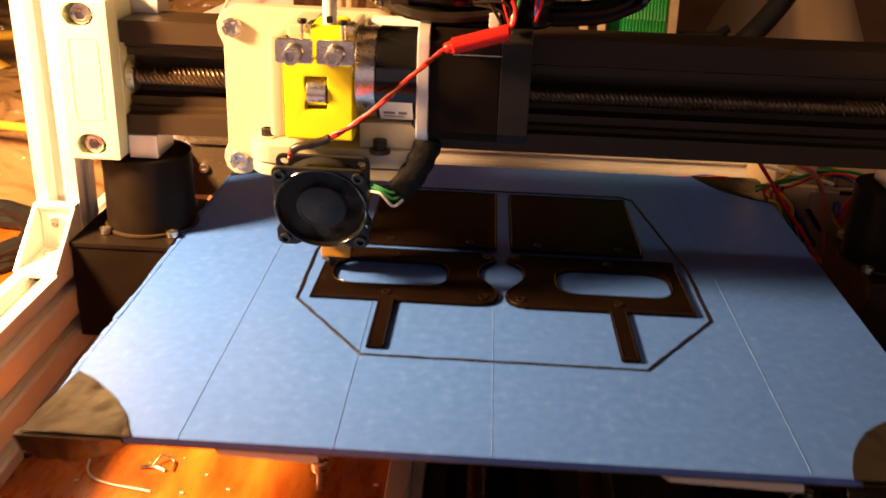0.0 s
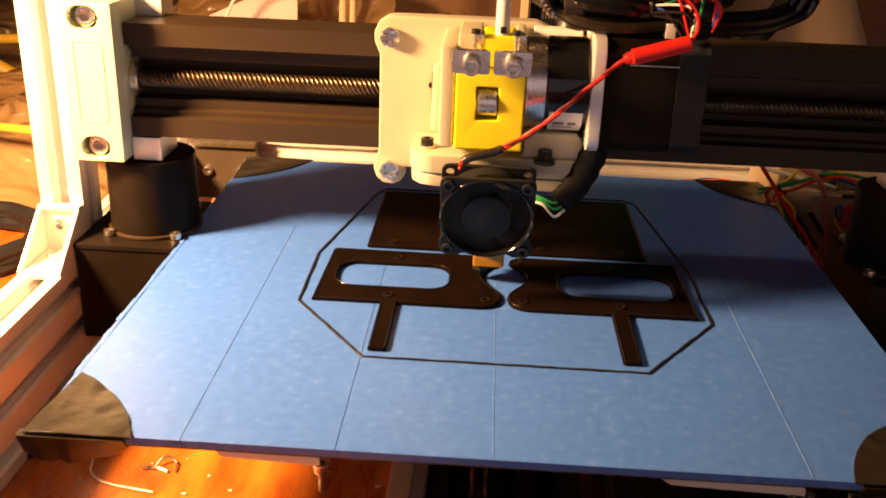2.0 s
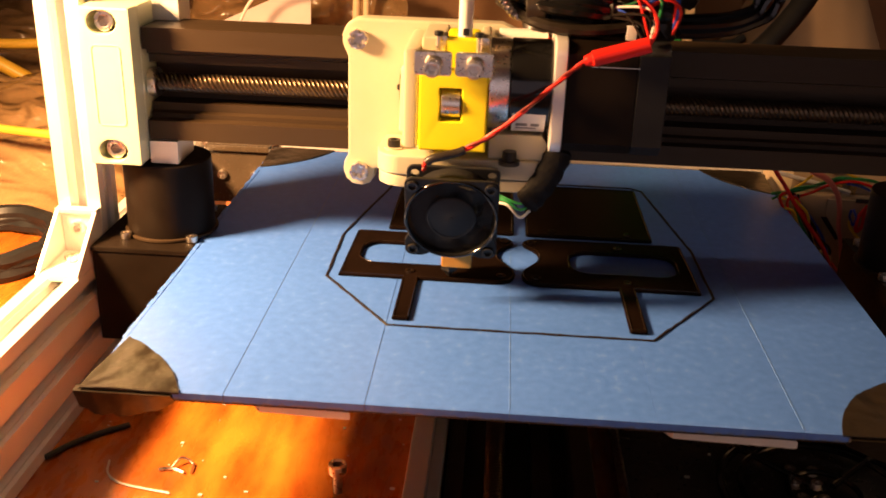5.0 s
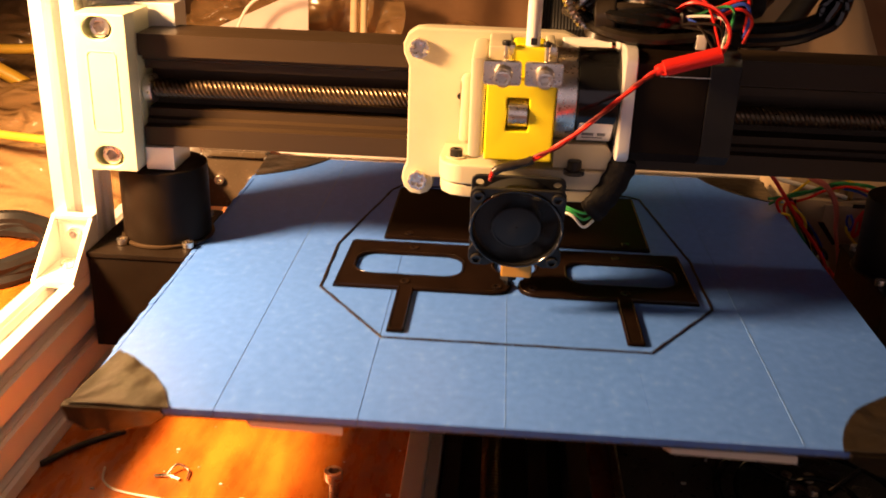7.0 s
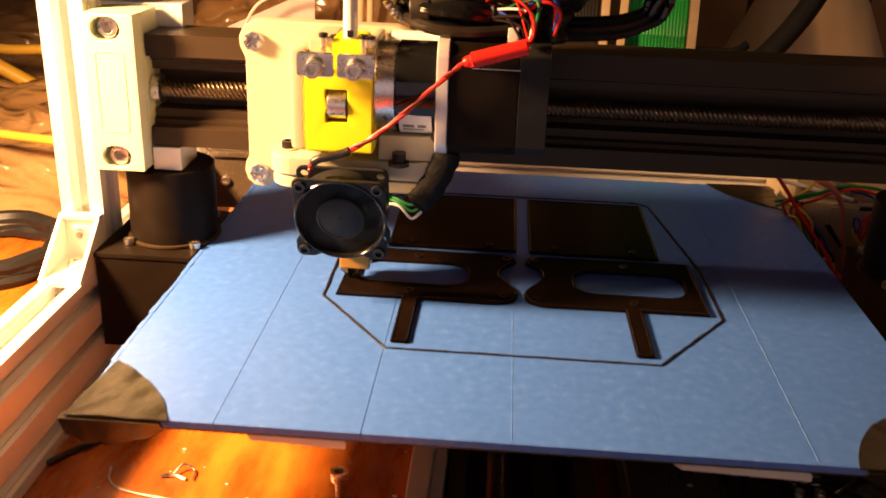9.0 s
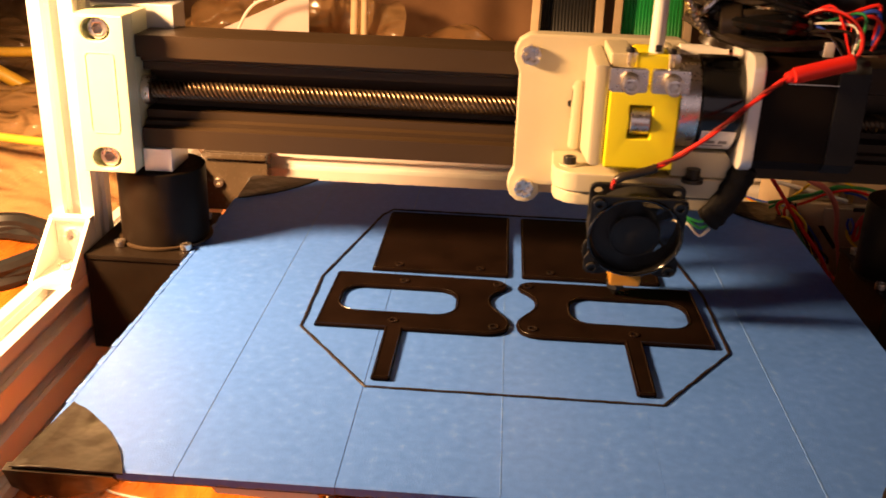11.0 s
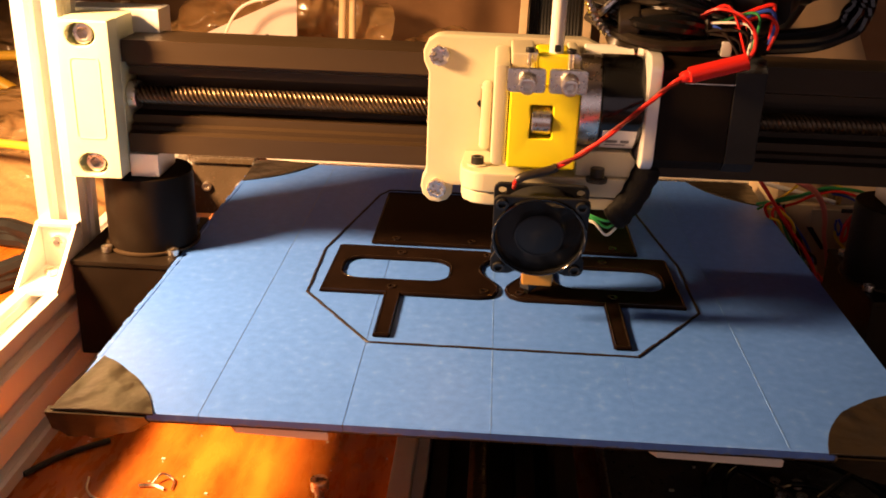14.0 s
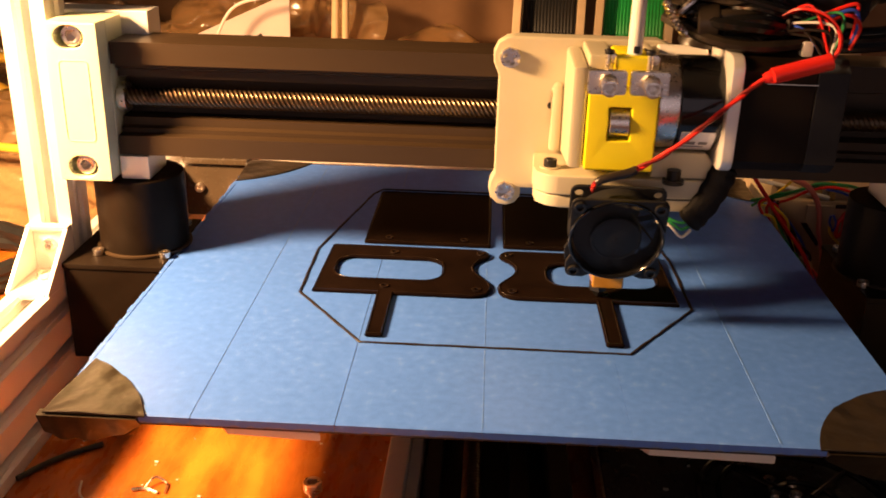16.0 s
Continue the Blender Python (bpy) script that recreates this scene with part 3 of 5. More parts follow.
def print_bed():
    t = thing("print_bed", 0.009, 0.127, -0.012, "square print bed covered with strips of blue masking tape", "print bed")
    rnd = random.Random(4)
    part("glass_plate", box(BED_X0, BED_X1, BED_Y0, BED_Y1, -0.0036, -0.00012, 0.0004), GLASS_EDGE, t, "clear glass plate")
    part("heater_plate", box(BED_X0 + 0.004, BED_X1 - 0.004, BED_Y0 + 0.003, BED_Y1 - 0.004, -0.0062, -0.0038, 0.0004), BLACK_ALU, t)
    # tape strips, torn a little unevenly at the front, wrapped over the edge
    for i in range(6):
        a, b = SEAMS[i] + GAPS[i], SEAMS[i + 1] - GAPS[i + 1]
        bm = bmesh.new()
        n = 24
        rows = []
        for k in range(n + 1):
            x = a + (b - a) * k / n
            tear = -0.0021 - 0.0010 * rnd.random()
            wob = 0.00002 + 0.00006 * rnd.random()
            back = BED_Y1 + 0.0006 + 0.0010 * rnd.random()
            rows.append([bm.verts.new(c) for c in ((x, back, -0.003), (x, back, wob), (x, 0.17, wob * 0.5), (x, 0.08, wob), (x, BED_Y0 + 0.0004, wob),
                                                 (x, BED_Y0 - 0.0006, -0.0004), (x, BED_Y0 - 0.0007, tear), (x, BED_Y0 - 0.0002, tear), (x, BED_Y0 + 0.0004, -0.00010), (x, BED_Y1, -0.00010), (x, BED_Y1, -0.003))])
        for k in range(n):
            for j in range(11):
                bm.faces.new((rows[k][j], rows[k][(j + 1) % 11], rows[k + 1][(j + 1) % 11], rows[k + 1][j]))
        bm.faces.new(rows[0])
        bm.faces.new(rows[-1][::-1])
        part("tape_strip", bm, BLUE, t, smooth=30)
    # pale torn edges where one strip laps over the next
    for x, wide in ((SEAMS[3], 0.00040), (SEAMS[5], 0.00070)):
        bm = bmesh.new()
        rows = []
        for k in range(61):
            y = BED_Y0 + 0.001 + (BED_Y1 - BED_Y0 - 0.002) * k / 60
            w = wide * (0.45 + 0.75 * rnd.random())
            rows.append([bm.verts.new(c) for c in ((x - w / 2, y, 0.00005), (x - w / 3, y, 0.00017), (x + w / 2, y, 0.00014), (x + w / 2, y, 0.00005))])
        for k in range(60):
            for j in range(4):
                bm.faces.new((rows[k][j], rows[k][(j + 1) % 4], rows[k + 1][(j + 1) % 4], rows[k + 1][j]))
        part("tape_lap", bm, PALE_TAPE, t, "pale torn edge of a tape strip")
    # ragged tape along the outer edge
    for i in range(34):
        y = BED_Y0 + 0.035 + i * 0.0066
        part("tape_shred", box(BED_X0 - 0.0004 - 0.0008 * rnd.random(), BED_X0 + 0.0012, y, y + 0.0060, -0.0018 - 0.001 * rnd.random(), 0.0001 + 0.0003 * rnd.random(), 0.0002, seg=1), BLUE, t)
    # black tape over the four corners
    for corner, p, q, bulge, drop in (((BED_X0 - 0.0016, BED_Y0 - 0.0024), (BED_X0 + 0.0022, 0.0208), (-0.1040, BED_Y0 - 0.0024), -0.0042, 0.0165),
                                      ((BED_X1 + 0.0016, BED_Y0 - 0.0024), (BED_X1 - 0.0020, 0.0250), (0.1155, BED_Y0 - 0.0024), 0.0085, 0.016),
                                      ((BED_X0 - 0.0012, BED_Y1 + 0.0016), (BED_X0 + 0.0002, 0.2310), (-0.1000, BED_Y1 + 0.0016), 0.0050, 0.010),
                                      ((BED_X1 + 0.0012, BED_Y1 + 0.0016), (BED_X1 + 0.0002, 0.2290), (0.1200, BED_Y1 + 0.0010), -0.0060, 0.010)):
        loop = [corner] + arc(p, q, bulge)
        bm = slab([loop], 0.00005, 0.00075, 0.0002)
        bmesh.ops.triangulate(bm, faces=bm.faces)
        bmesh.ops.subdivide_edges(bm, edges=[e for e in bm.edges if e.calc_length() > 0.004], cuts=5, use_grid_fill=True)
        for v in bm.verts:
            if v.co.z > 0.0005:
                away = Vector((v.co.x - corner[0], v.co.y - corner[1]))
                turn = math.atan2(abs(away.y), abs(away.x) + 1e-6)
                v.co.z += 0.0009 * (0.5 + 0.5 * math.sin(turn * 9 + corner[0] * 40)) * min(1, away.length / 0.012) * max(0, 1 - away.length / 0.032) + 0.0006 * noise.noise(Vector((v.co.x * 160, v.co.y * 160, 2.0)))
        c = part("corner_tape", bm, BLACK_TAPE, t, "black vinyl tape over the corner")
        s = 1 if corner[0] < 0 else -1
        up = 1 if corner[1] < 0.1 else -1
        # folded skirt that hangs below the edge, pinched and wrinkled
        bm = bmesh.new()
        rows = []
        x_far = q[0] - s * 0.001
        for k in range(13):
            u = k / 12
            x = corner[0] - s * 0.002 + (x_far - corner[0]) * u
            d = drop * (0.55 + 0.9 * u - 1.15 * u ** 2.2) * (0.92 + 0.16 * rnd.random())
            y = corner[1] + up * (0.0002 + 0.0014 * rnd.random())
            rows.append([bm.verts.new(v) for v in ((x, corner[1] + up * 0.003, -0.0002), (x, corner[1] - up * 0.0006, -0.0006), (x, y + up * 0.0004, -d * 0.55), (x, y + up * 0.0022, -d), (x, y + up * 0.0110, -d * 0.90), (x, corner[1] + up * 0.006, -0.0052))])
        for k in range(12):
            for j in range(6):
                bm.faces.new((rows[k][j], rows[k][(j + 1) % 6], rows[k + 1][(j + 1) % 6], rows[k + 1][j]))
        bm.faces.new(rows[0])
        bm.faces.new(rows[-1][::-1])
        part("tape_fold", bm, BLACK_TAPE, c)
    # pale carriers and spacers under the plate
    for x0, x1 in ((-0.0830, -0.0470), (0.0590, 0.1040)):
        part("carrier_arm", slab([[(x0 + 0.004, -0.009), (x1, -0.0105), (x1 - 0.008, -0.004), (x1 - 0.012, 0.10), (x0 + 0.008, 0.10), (x0, -0.004)]], -0.0098, -0.0064, 0.0006), WHITEW, t, "pale flat carrier arm")
    for x in (-0.0210, 0.0295):
        part("bed_spacer", cyl((x, 0.024, -0.0210), (x, 0.024, -0.0064), 0.0042, seg=20, bevel=0.0006), WHITEW, t, "pale round spacer")
    part("bed_truck", box(-0.0140, 0.0320, 0.06, 0.16, -0.0500, -0.0064, 0.001), BLACK_ALU, t)
    return t


def mirror_x(loop, c):
    return [(2 * c - x, y) for x, y in loop][::-1]


PIECE_H = 0.0016


def on_bed(name, bm, mat, label, category, group=""):
    return solid(name, bm, mat, label, category, group, origin=(0.0106, 0.128, 0.0))


def perimeter(loop, inset, ob):
    """The last glossy bead laid along an outline, on top of a printed piece."""
    n = len(loop)
    area = sum(loop[k - 1][0] * loop[k][1] - loop[k][0] * loop[k - 1][1] for k in range(n))
    pts = []
    for k in range(n):
        p, a, b = (Vector(loop[j % n]) for j in (k, k - 1, k + 1))
        d = ((p - a).normalized() + (b - p).normalized()).normalized()
        side = Vector((-d.y, d.x)) * (1 if area > 0 else -1)
        pts.append((p.x + side.x * inset, p.y + side.y * inset, PIECE_H + 0.00002))
    part("edge_bead", tube(pts, 0.00032, 6, steps=1, closed=True), PLA_GLOSS, ob)


def printed_pieces():
    mm = 0.001
    left = [(-67.3, 87.0), (-39.4, 87.0), (-39.6, 48.2), (-38.8, 47.6), (-33.4, 47.6), (-32.6, 48.4), (-32.4, 86.8), (0.5, 86.6), (4.0, 87.4), (7.4, 89.6), (8.9, 93.0), (9.4, 97.0),
            (8.6, 101.0), (6.2, 105.4), (3.6, 109.4), (1.9, 113.0), (1.3, 117.4), (2.0, 122.0), (4.4, 126.2), (7.4, 129.4), (8.6, 132.4), (7.8, 135.8), (5.4, 138.0), (2.0, 139.0), (-64.8, 139.4), (-66.4, 138.2)]
    left = [(x * mm, y * mm) for x, y in left]
    window = rounded(-0.0605, -0.0130, 0.1015, 0.1255, 0.0085, 7)
    panel = rounded(-0.0522, 0.0088, 0.1445, 0.2195, 0.0012, 3)
    made = []
    for k, c in ((0, None), (1, 0.01065)):
        out = left if c is None else mirror_x(left, c)
        win = window if c is None else mirror_x(window, c)
        ob = on_bed("printed_bracket", slab([out, win], 0.0001, PIECE_H, 0.0005), PLA, "black printed bracket with rounded window and stem on blue tape", "printed part", "brackets on the bed")
        made.append(ob)
        perimeter(out, 0.0009, ob)
        perimeter(win, -0.0009, ob)
        for bx, by in ((-0.0368, 0.0932), (-0.0362, 0.1320), (0.0030, 0.0930), (0.0042, 0.1338)):
            x = bx if c is None else 2 * c - bx
            bm = slab([circle(x, by, 0.0022, 16), circle(x, by, 0.0011, 10)], PIECE_H - 0.0002, PIECE_H + 0.0005, 0.0002)
            part("screw_boss", bm, PLA_GLOSS, ob)
    for k, c in ((0, None), (1, 0.0117)):
        out = panel if c is None else mirror_x(panel, c)
        ob = on_bed("printed_cover", slab([out], 0.0001, PIECE_H, 0.0005), PLA, "black printed flat panel with a fine bead pattern, on the bed", "printed part", "panels on the bed")
        made.append(ob)
        perimeter(out, 0.0009, ob)
        for bx, by in ((-0.0405, 0.1500), (-0.0040, 0.1500)):
            x = bx if c is None else 2 * c - bx
            bm = slab([circle(x, by, 0.0021, 16), circle(x, by, 0.0010, 10)], PIECE_H - 0.0002, PIECE_H + 0.0005, 0.0002)
            part("screw_boss", bm, PLA_GLOSS, ob)
    # the thin outline drawn first around the pieces
    loop = [(-40.8, 43.3), (62.6, 43.1), (93.4, 84.8), (92.8, 136.4), (80.0, 222.0), (74.0, 226.5), (-52.0, 226.5), (-56.5, 217.5), (-72.8, 136.2), (-72.3, 86.4)]
    loop = [Vector((x * mm, y * mm)) for x, y in loop]
    pts = []
    rnd = random.Random(9)
    for a, b in zip(loop, loop[1:] + loop[:1]):
        n = max(2, int((b - a).length / 0.0035))
        for k in range(n):
            q = a.lerp(b, k / n)
            pts.append((q.x + rnd.uniform(-1, 1) * 0.00013, q.y + rnd.uniform(-1, 1) * 0.00013, 0.00030))
    bm = tube(pts, 0.00062, 8, steps=1, closed=True, ring=lambda i: 0.85 + 0.3 * ((i * 7919) % 13) / 13)
    for v in bm.verts:
        v.co.z = max(0.00005, v.co.z * 0.8)
    made.append(on_bed("printed_skirt", bm, SKIRT, "thin black printed outline around the pieces, on blue tape", "printed line"))
    return made


bed = print_bed()
pieces = printed_pieces()


# ---- the moving print head ----
def print_head():
    h = thing("extruder_carriage", -0.0620, 0.110, 0.0, "print head with pale bracket, yellow extruder block and small black fan", "print head")
    # back plate with lobes round its screws
    loop = [(-109.0, 92.0), (-111.2, 97.0), (-111.4, 101.0), (-109.6, 105.0), (-106.0, 107.4), (-102.0, 108.0), (-46.0, 108.0), (-34.0, 103.0), (-22.0, 99.5), (-21.0, 96.0), (-21.0, 56.0), (-26.0, 46.0),
            (-88.0, 44.0), (-97.6, 44.0), (-97.8, 40.2), (-100.0, 37.2), (-103.4, 36.0), (-107.4, 36.6), (-110.2, 39.2), (-111.3, 43.0), (-110.8, 46.6), (-109.2, 50.0)]
    loop = [(x * 0.001, z * 0.001) for x, z in loop]
    p = part("back_plate", slab([loop], -0.1395, -0.1310, 0.0010, UPRIGHT), OFFWHITE, h, "pale printed mounting plate")
    for x, z in ((-0.1047, 0.0995), (-0.1043, 0.0430)):
        cross_screw("plate_screw", (x, 0.1310, z), (0, -1, 0), 0.0041, 0.0030, STEEL, p)
    part("witness_hole", cyl((-0.0872, 0.1306, 0.0802), (-0.0872, 0.1315, 0.0802), 0.0014, seg=14), DARK_STEEL, p)
    part("top_bar", cyl((-0.0470, 0.1270, 0.1030), (-0.0275, 0.1270, 0.1030), 0.0042, seg=24, bevel=0.0008), PTFE, h, "white plastic rod end")
    # upright rib and lower shelf of the pale bracket
    part("side_rib", slab([[(0.0935, 0.0655), (0.1308, 0.0605), (0.1308, 0.1045), (0.0935, 0.1035)]], -0.0822, -0.0762, 0.0016, SIDEWAYS), OFFWHITE, h)
    part("inner_rib", slab([[(0.1270, 0.0620), (0.1308, 0.0610), (0.1308, 0.0900), (0.1290, 0.0880)]], -0.0872, -0.0824, 0.0016, SIDEWAYS), OFFWHITE, h)
    lower = [(-93.0, 131), (-94.0, 112), (-93.2, 106), (-89.5, 101.6), (-84.0, 99.6), (-30.5, 99.6), (-26.0, 102.5), (-23.5, 108.0), (-23.5, 131)]
    lower = [(x * 0.001, y * 0.001) for x, y in lower]
    s = part("shelf", slab([lower], 0.0520, 0.0600, 0.0010), OFFWHITE, h, "pale printed clamp shelf")
    part("shelf_base", slab([[(x * 0.985 - 0.0008, y + 0.0008) for x, y in lower]], 0.0465, 0.0517, 0.0010), OFFWHITE, s)
    socket_screw("shelf_nut", (-0.0872, 0.1105, 0.0600), (0, 0, 1), 0.0026, 0.0036, DARK_STEEL, s)
    part("shelf_washer", cyl((-0.0872, 0.1105, 0.0598), (-0.0872, 0.1105, 0.0606), 0.0040, seg=20), OFFWHITE, s)
    up = [(-49.0, 60.2), (-24.5, 60.2), (-24.5, 66.0), (-28.5, 70.5), (-49.0, 70.5)]
    part("motor_cradle", slab([[(x * 0.001, z * 0.001) for x, z in up]], -0.1280, -0.1010, 0.0010, UPRIGHT), OFFWHITE, s)
    part("thumb_screw", cyl((-0.0405, 0.0990, 0.0590), (-0.0405, 0.0990, 0.0645), 0.0028, seg=16, bm=cyl((-0.0405, 0.0990, 0.0590), (-0.0405, 0.0990, 0.0606), 0.0042, seg=20), bevel=0.0005), DARK_STEEL, s, "black thumb screw")
    # yellow extruder block with its bearing window
    outer = rounded(-0.0760, -0.0500, 0.0650, 0.0970, 0.0010, 3)
    hole = rounded(-0.0680, -0.0598, 0.0768, 0.0894, 0.0005, 2)
    bm = slab([outer, hole], -0.1010, -0.0920, 0.0008, UPRIGHT)
    bm = box(-0.0758, -0.0502, 0.1012, 0.1300, 0.0652, 0.0968, 0.0005, bm)
    bm = box(-0.0668, -0.0540, 0.0960, 0.1180, 0.0966, 0.1080, 0.0016, bm)
    y = part("extruder_block", bm, YELLOW, h, "bright yellow printed extruder block")
    for xa, xb in ((-0.0760, -0.0670), (-0.0538, -0.0500)):
        part("bracket_ear", box(xa, xb, 0.1000, 0.1300, 0.0972, 0.1072, 0.0010), OFFWHITE, h)
    part("bearing", cyl((-0.0675, 0.0968, 0.0831), (-0.0603, 0.0968, 0.0831), 0.0058, seg=36, bevel=0.0004), STEEL, y, "shiny steel bearing")
    for cx in (-0.0704, -0.0553):
        c = part("clamp_plate", slab([rounded(cx - 0.0071, cx + 0.0068, 0.0958, 0.1046, 0.0012, 3)], -0.0870, -0.0845, 0.0004, UPRIGHT), STEEL, y, "bright steel clamp plate")
        coil = [(cx + 0.0003 + 0.0029 * math.cos(0.7 * i), 0.0846 - 0.00008 * i, 0.1000 + 0.0029 * math.sin(0.7 * i)) for i in range(34)]
        part("clamp_spring", tube(coil, 0.0005, 6, steps=1), STEEL, c)
        part("rear_stud", cyl((cx + 0.001, 0.0965, 0.1030), (cx + 0.001, 0.0965, 0.1082), 0.0011, seg=12), STEEL, c)
        part("stud_collar", cyl((cx + 0.001, 0.0965, 0.1083), (cx + 0.001, 0.0965, 0.1100), 0.0018, seg=14, bevel=0.0003), DARK_STEEL, c)
        socket_screw("clamp_bolt", (cx, 0.0822, 0.0995), (0, -1, 0), 0.0030, 0.0052, STEEL, c)
        part("clamp_shank", cyl((cx + 0.0005, 0.0872, 0.1003), (cx + 0.0005, 0.0930, 0.1003), 0.0016, seg=12), STEEL, c)
        part("rear_screw", cyl((cx + 0.0030, 0.0985, 0.1060), (cx + 0.0030, 0.1075, 0.1060), 0.0020, seg=16, bevel=0.0004), STEEL, y)
    part("feed_tube", tube([(-0.0597, 0.1000, 0.1070), (-0.0596, 0.1002, 0.130), (-0.0592, 0.1010, 0.160), (-0.0580, 0.1040, 0.220)], 0.0027, 16), PTFE, y, "white plastic filament tube")
    part("tube_slot", box(-0.0606, -0.0582, 0.0968, 0.0976, 0.1086, 0.1112, 0.0003), DARK_STEEL, y)
    # geared motor lying across
    gy, gz = 0.1100, 0.0884
    part("gear_head", cyl((-0.0498, gy, gz), (-0.0420, gy, gz), 0.0176, seg=56, bevel=0.0006), STEEL, h, "bright steel gear housing")
    g = part("gearbox", cyl((-0.0418, gy, gz), (-0.0262, gy, gz), 0.0180, seg=56, bevel=0.0006), BLACK_GLOSS, h, "black gearbox drum")
    # paper label wrapped on the drum, with unreadable lines
    for name, mat, a0, a1, xs, rr in (("gear_label", STICKER, 205, 250, (-0.0405, -0.0278), 0.01815), ("label_print", INK, 221, 227, (-0.0390, -0.0345), 0.01825), ("label_print", INK, 221, 227, (-0.0332, -0.0300), 0.01825), ("label_print", INK, 231, 234, (-0.0390, -0.0310), 0.01825)):
        bm = bmesh.new()
        rows = [[bm.verts.new((x, gy + r * math.cos(radians(a)), gz + r * math.sin(radians(a)))) for x, r in ((xs[0], rr), (xs[1], rr), (xs[1], 0.0178), (xs[0], 0.0178))] for a in (a0 + (a1 - a0) * k / 8 for k in range(9))]
        for k in range(8):
            for j in range(4):
                bm.faces.new((rows[k][j], rows[k][(j + 1) % 4], rows[k + 1][(j + 1) % 4], rows[k + 1][j]))
        bm.faces.new(rows[0])
        bm.faces.new(rows[-1][::-1])
        part(name, bm, mat, g)
    part("motor_plate", slab([rounded(0.0885, 0.1315, 0.0665, 0.1100, 0.0060, 4)], -0.0260, -0.0214, 0.0006, SIDEWAYS), ALU, h, "grey aluminium motor plate")
    oct_ = [(0.0895, 0.0715), (0.0940, 0.0672), (0.1265, 0.0672), (0.1310, 0.0715), (0.1310, 0.1050), (0.1265, 0.1092), (0.0940, 0.1092), (0.0895, 0.1050)]
    m = part("motor_body", slab([oct_], -0.0212, 0.0045, 0.0004, SIDEWAYS), MOTOR_BLACK, h, "black stepper motor")
    oct2 = [(0.1103 + (a - 0.1103) * 1.012, 0.0882 + (b - 0.0882) * 1.012) for a, b in oct_]
    part("motor_cap", slab([oct2], 0.0046, 0.0160, 0.0005, SIDEWAYS), BLACK_PLASTIC, m)
    # thin bright level line across the motor's front
    part("motor_line", box(-0.0130, 0.0050, 0.0890, 0.0893, 0.1006, 0.1009, 0), STEEL, m)
    # fan, leaning back a little
    fan(h)
    # hot end
    k = part("heat_sink", hot_end_sink(), BLACK_ALU, h)
    part("heater_block", box(-0.0665, -0.0535, 0.1100, 0.1240, 0.0082, 0.0165, 0.0010), AMBER, k, "heater block wrapped in amber tape")
    part("nozzle", cyl((-0.0632, 0.1165, 0.0056), (-0.0632, 0.1165, 0.0021), 0.0034, 0.0010, seg=6, bm=cyl((-0.0632, 0.1165, 0.0082), (-0.0632, 0.1165, 0.0054), 0.0040, seg=6)), DARK_STEEL, k, "dark nozzle tip")
    # taped bundle and loose wires by the shelf
    bm = tube([(-0.0205, 0.1010, 0.0670), (-0.0225, 0.1000, 0.0610), (-0.0260, 0.0990, 0.0530), (-0.0305, 0.0985, 0.0460), (-0.0325, 0.0990, 0.0435)], 0.0054, 14, ring=lambda i: (0.55, 0.7, 0.8)[i] if i < 3 else 1.0 + 0.05 * math.sin(i * 1.1))
    for v in bm.verts:
        v.co.y = 0.0995 + (v.co.y - 0.0995) * 0.55
    part("taped_cable", bm, CLOTH_TAPE, h, "wire bundle wrapped in dull black cloth tape")
    for mat, dz in ((GREEN, 0.0), (GREEN, -0.0022), (WHITEW, -0.0048)):
        part("loose_wire", tube([(-0.0310, 0.1000, 0.0445 + dz), (-0.0350, 0.0985, 0.0430 + dz * 1.2), (-0.0400, 0.1000, 0.0440 + dz * 0.5), (-0.0450, 0.1040, 0.0450 + dz * 0.8)], 0.0006, 6), mat, h)
    # fan lead: two twisted wires up to a red sleeve
    lead = [(-0.0728, 0.0835, 0.0600), (-0.0722, 0.0825, 0.0630), (-0.0690, 0.0820, 0.0652), (-0.0600, 0.0825, 0.0680), (-0.0480, 0.0830, 0.0748), (-0.0330, 0.0830, 0.0880), (-0.0220, 0.0835, 0.0985), (-0.0140, 0.0840, 0.1048)]
    line = glide(lead, 10)
    for ph, mat in ((0, RED), (math.pi, DARK_RED)):
        pts = [q + 0.00062 * Vector((0.3 * math.sin(ph + i * 0.5), math.cos(ph + i * 0.5), math.sin(ph + i * 0.5))) for i, q in enumerate(line)]
        part("lead_wire", tube(pts, 0.00078, 7, steps=1), mat, h)
    part("lead_sleeve", tube([(-0.0716, 0.0822, 0.0634), (-0.0690, 0.0818, 0.0652), (-0.0600, 0.0822, 0.0678), (-0.0575, 0.0824, 0.0690)], 0.0017, 10), BLACK_TAPE, h)
    r = part("red_sleeve", tube([(-0.0160, 0.0845, 0.1035), (-0.0128, 0.0845, 0.1046), (-0.0110, 0.0845, 0.1052), (0.0050, 0.0850, 0.1098), (0.0062, 0.0850, 0.1101)], 0.0030, 14, ring=lambda i: (0.55, 0.60, 0.66, 0.72, 0.74, 0.75, 0.76, 0.78)[i] if i < 8 else (1.0 if i < 30 else 0.86)), RED, h, "red heat-shrink connector sleeve")
    for a, mat in (((0.0062, 0.0850, 0.1102), RED), ((0.0066, 0.0862, 0.1095), RED)):
        part("connector_wire", tube([a, (0.0086, 0.0850, 0.1150), (0.0078, 0.0860, 0.1205), (0.0030, 0.0880, 0.1255), (-0.0040, 0.0920, 0.1270), (-0.0090, 0.0970, 0.1240)], 0.00075, 7), mat, r)
    harness(h)
    return h


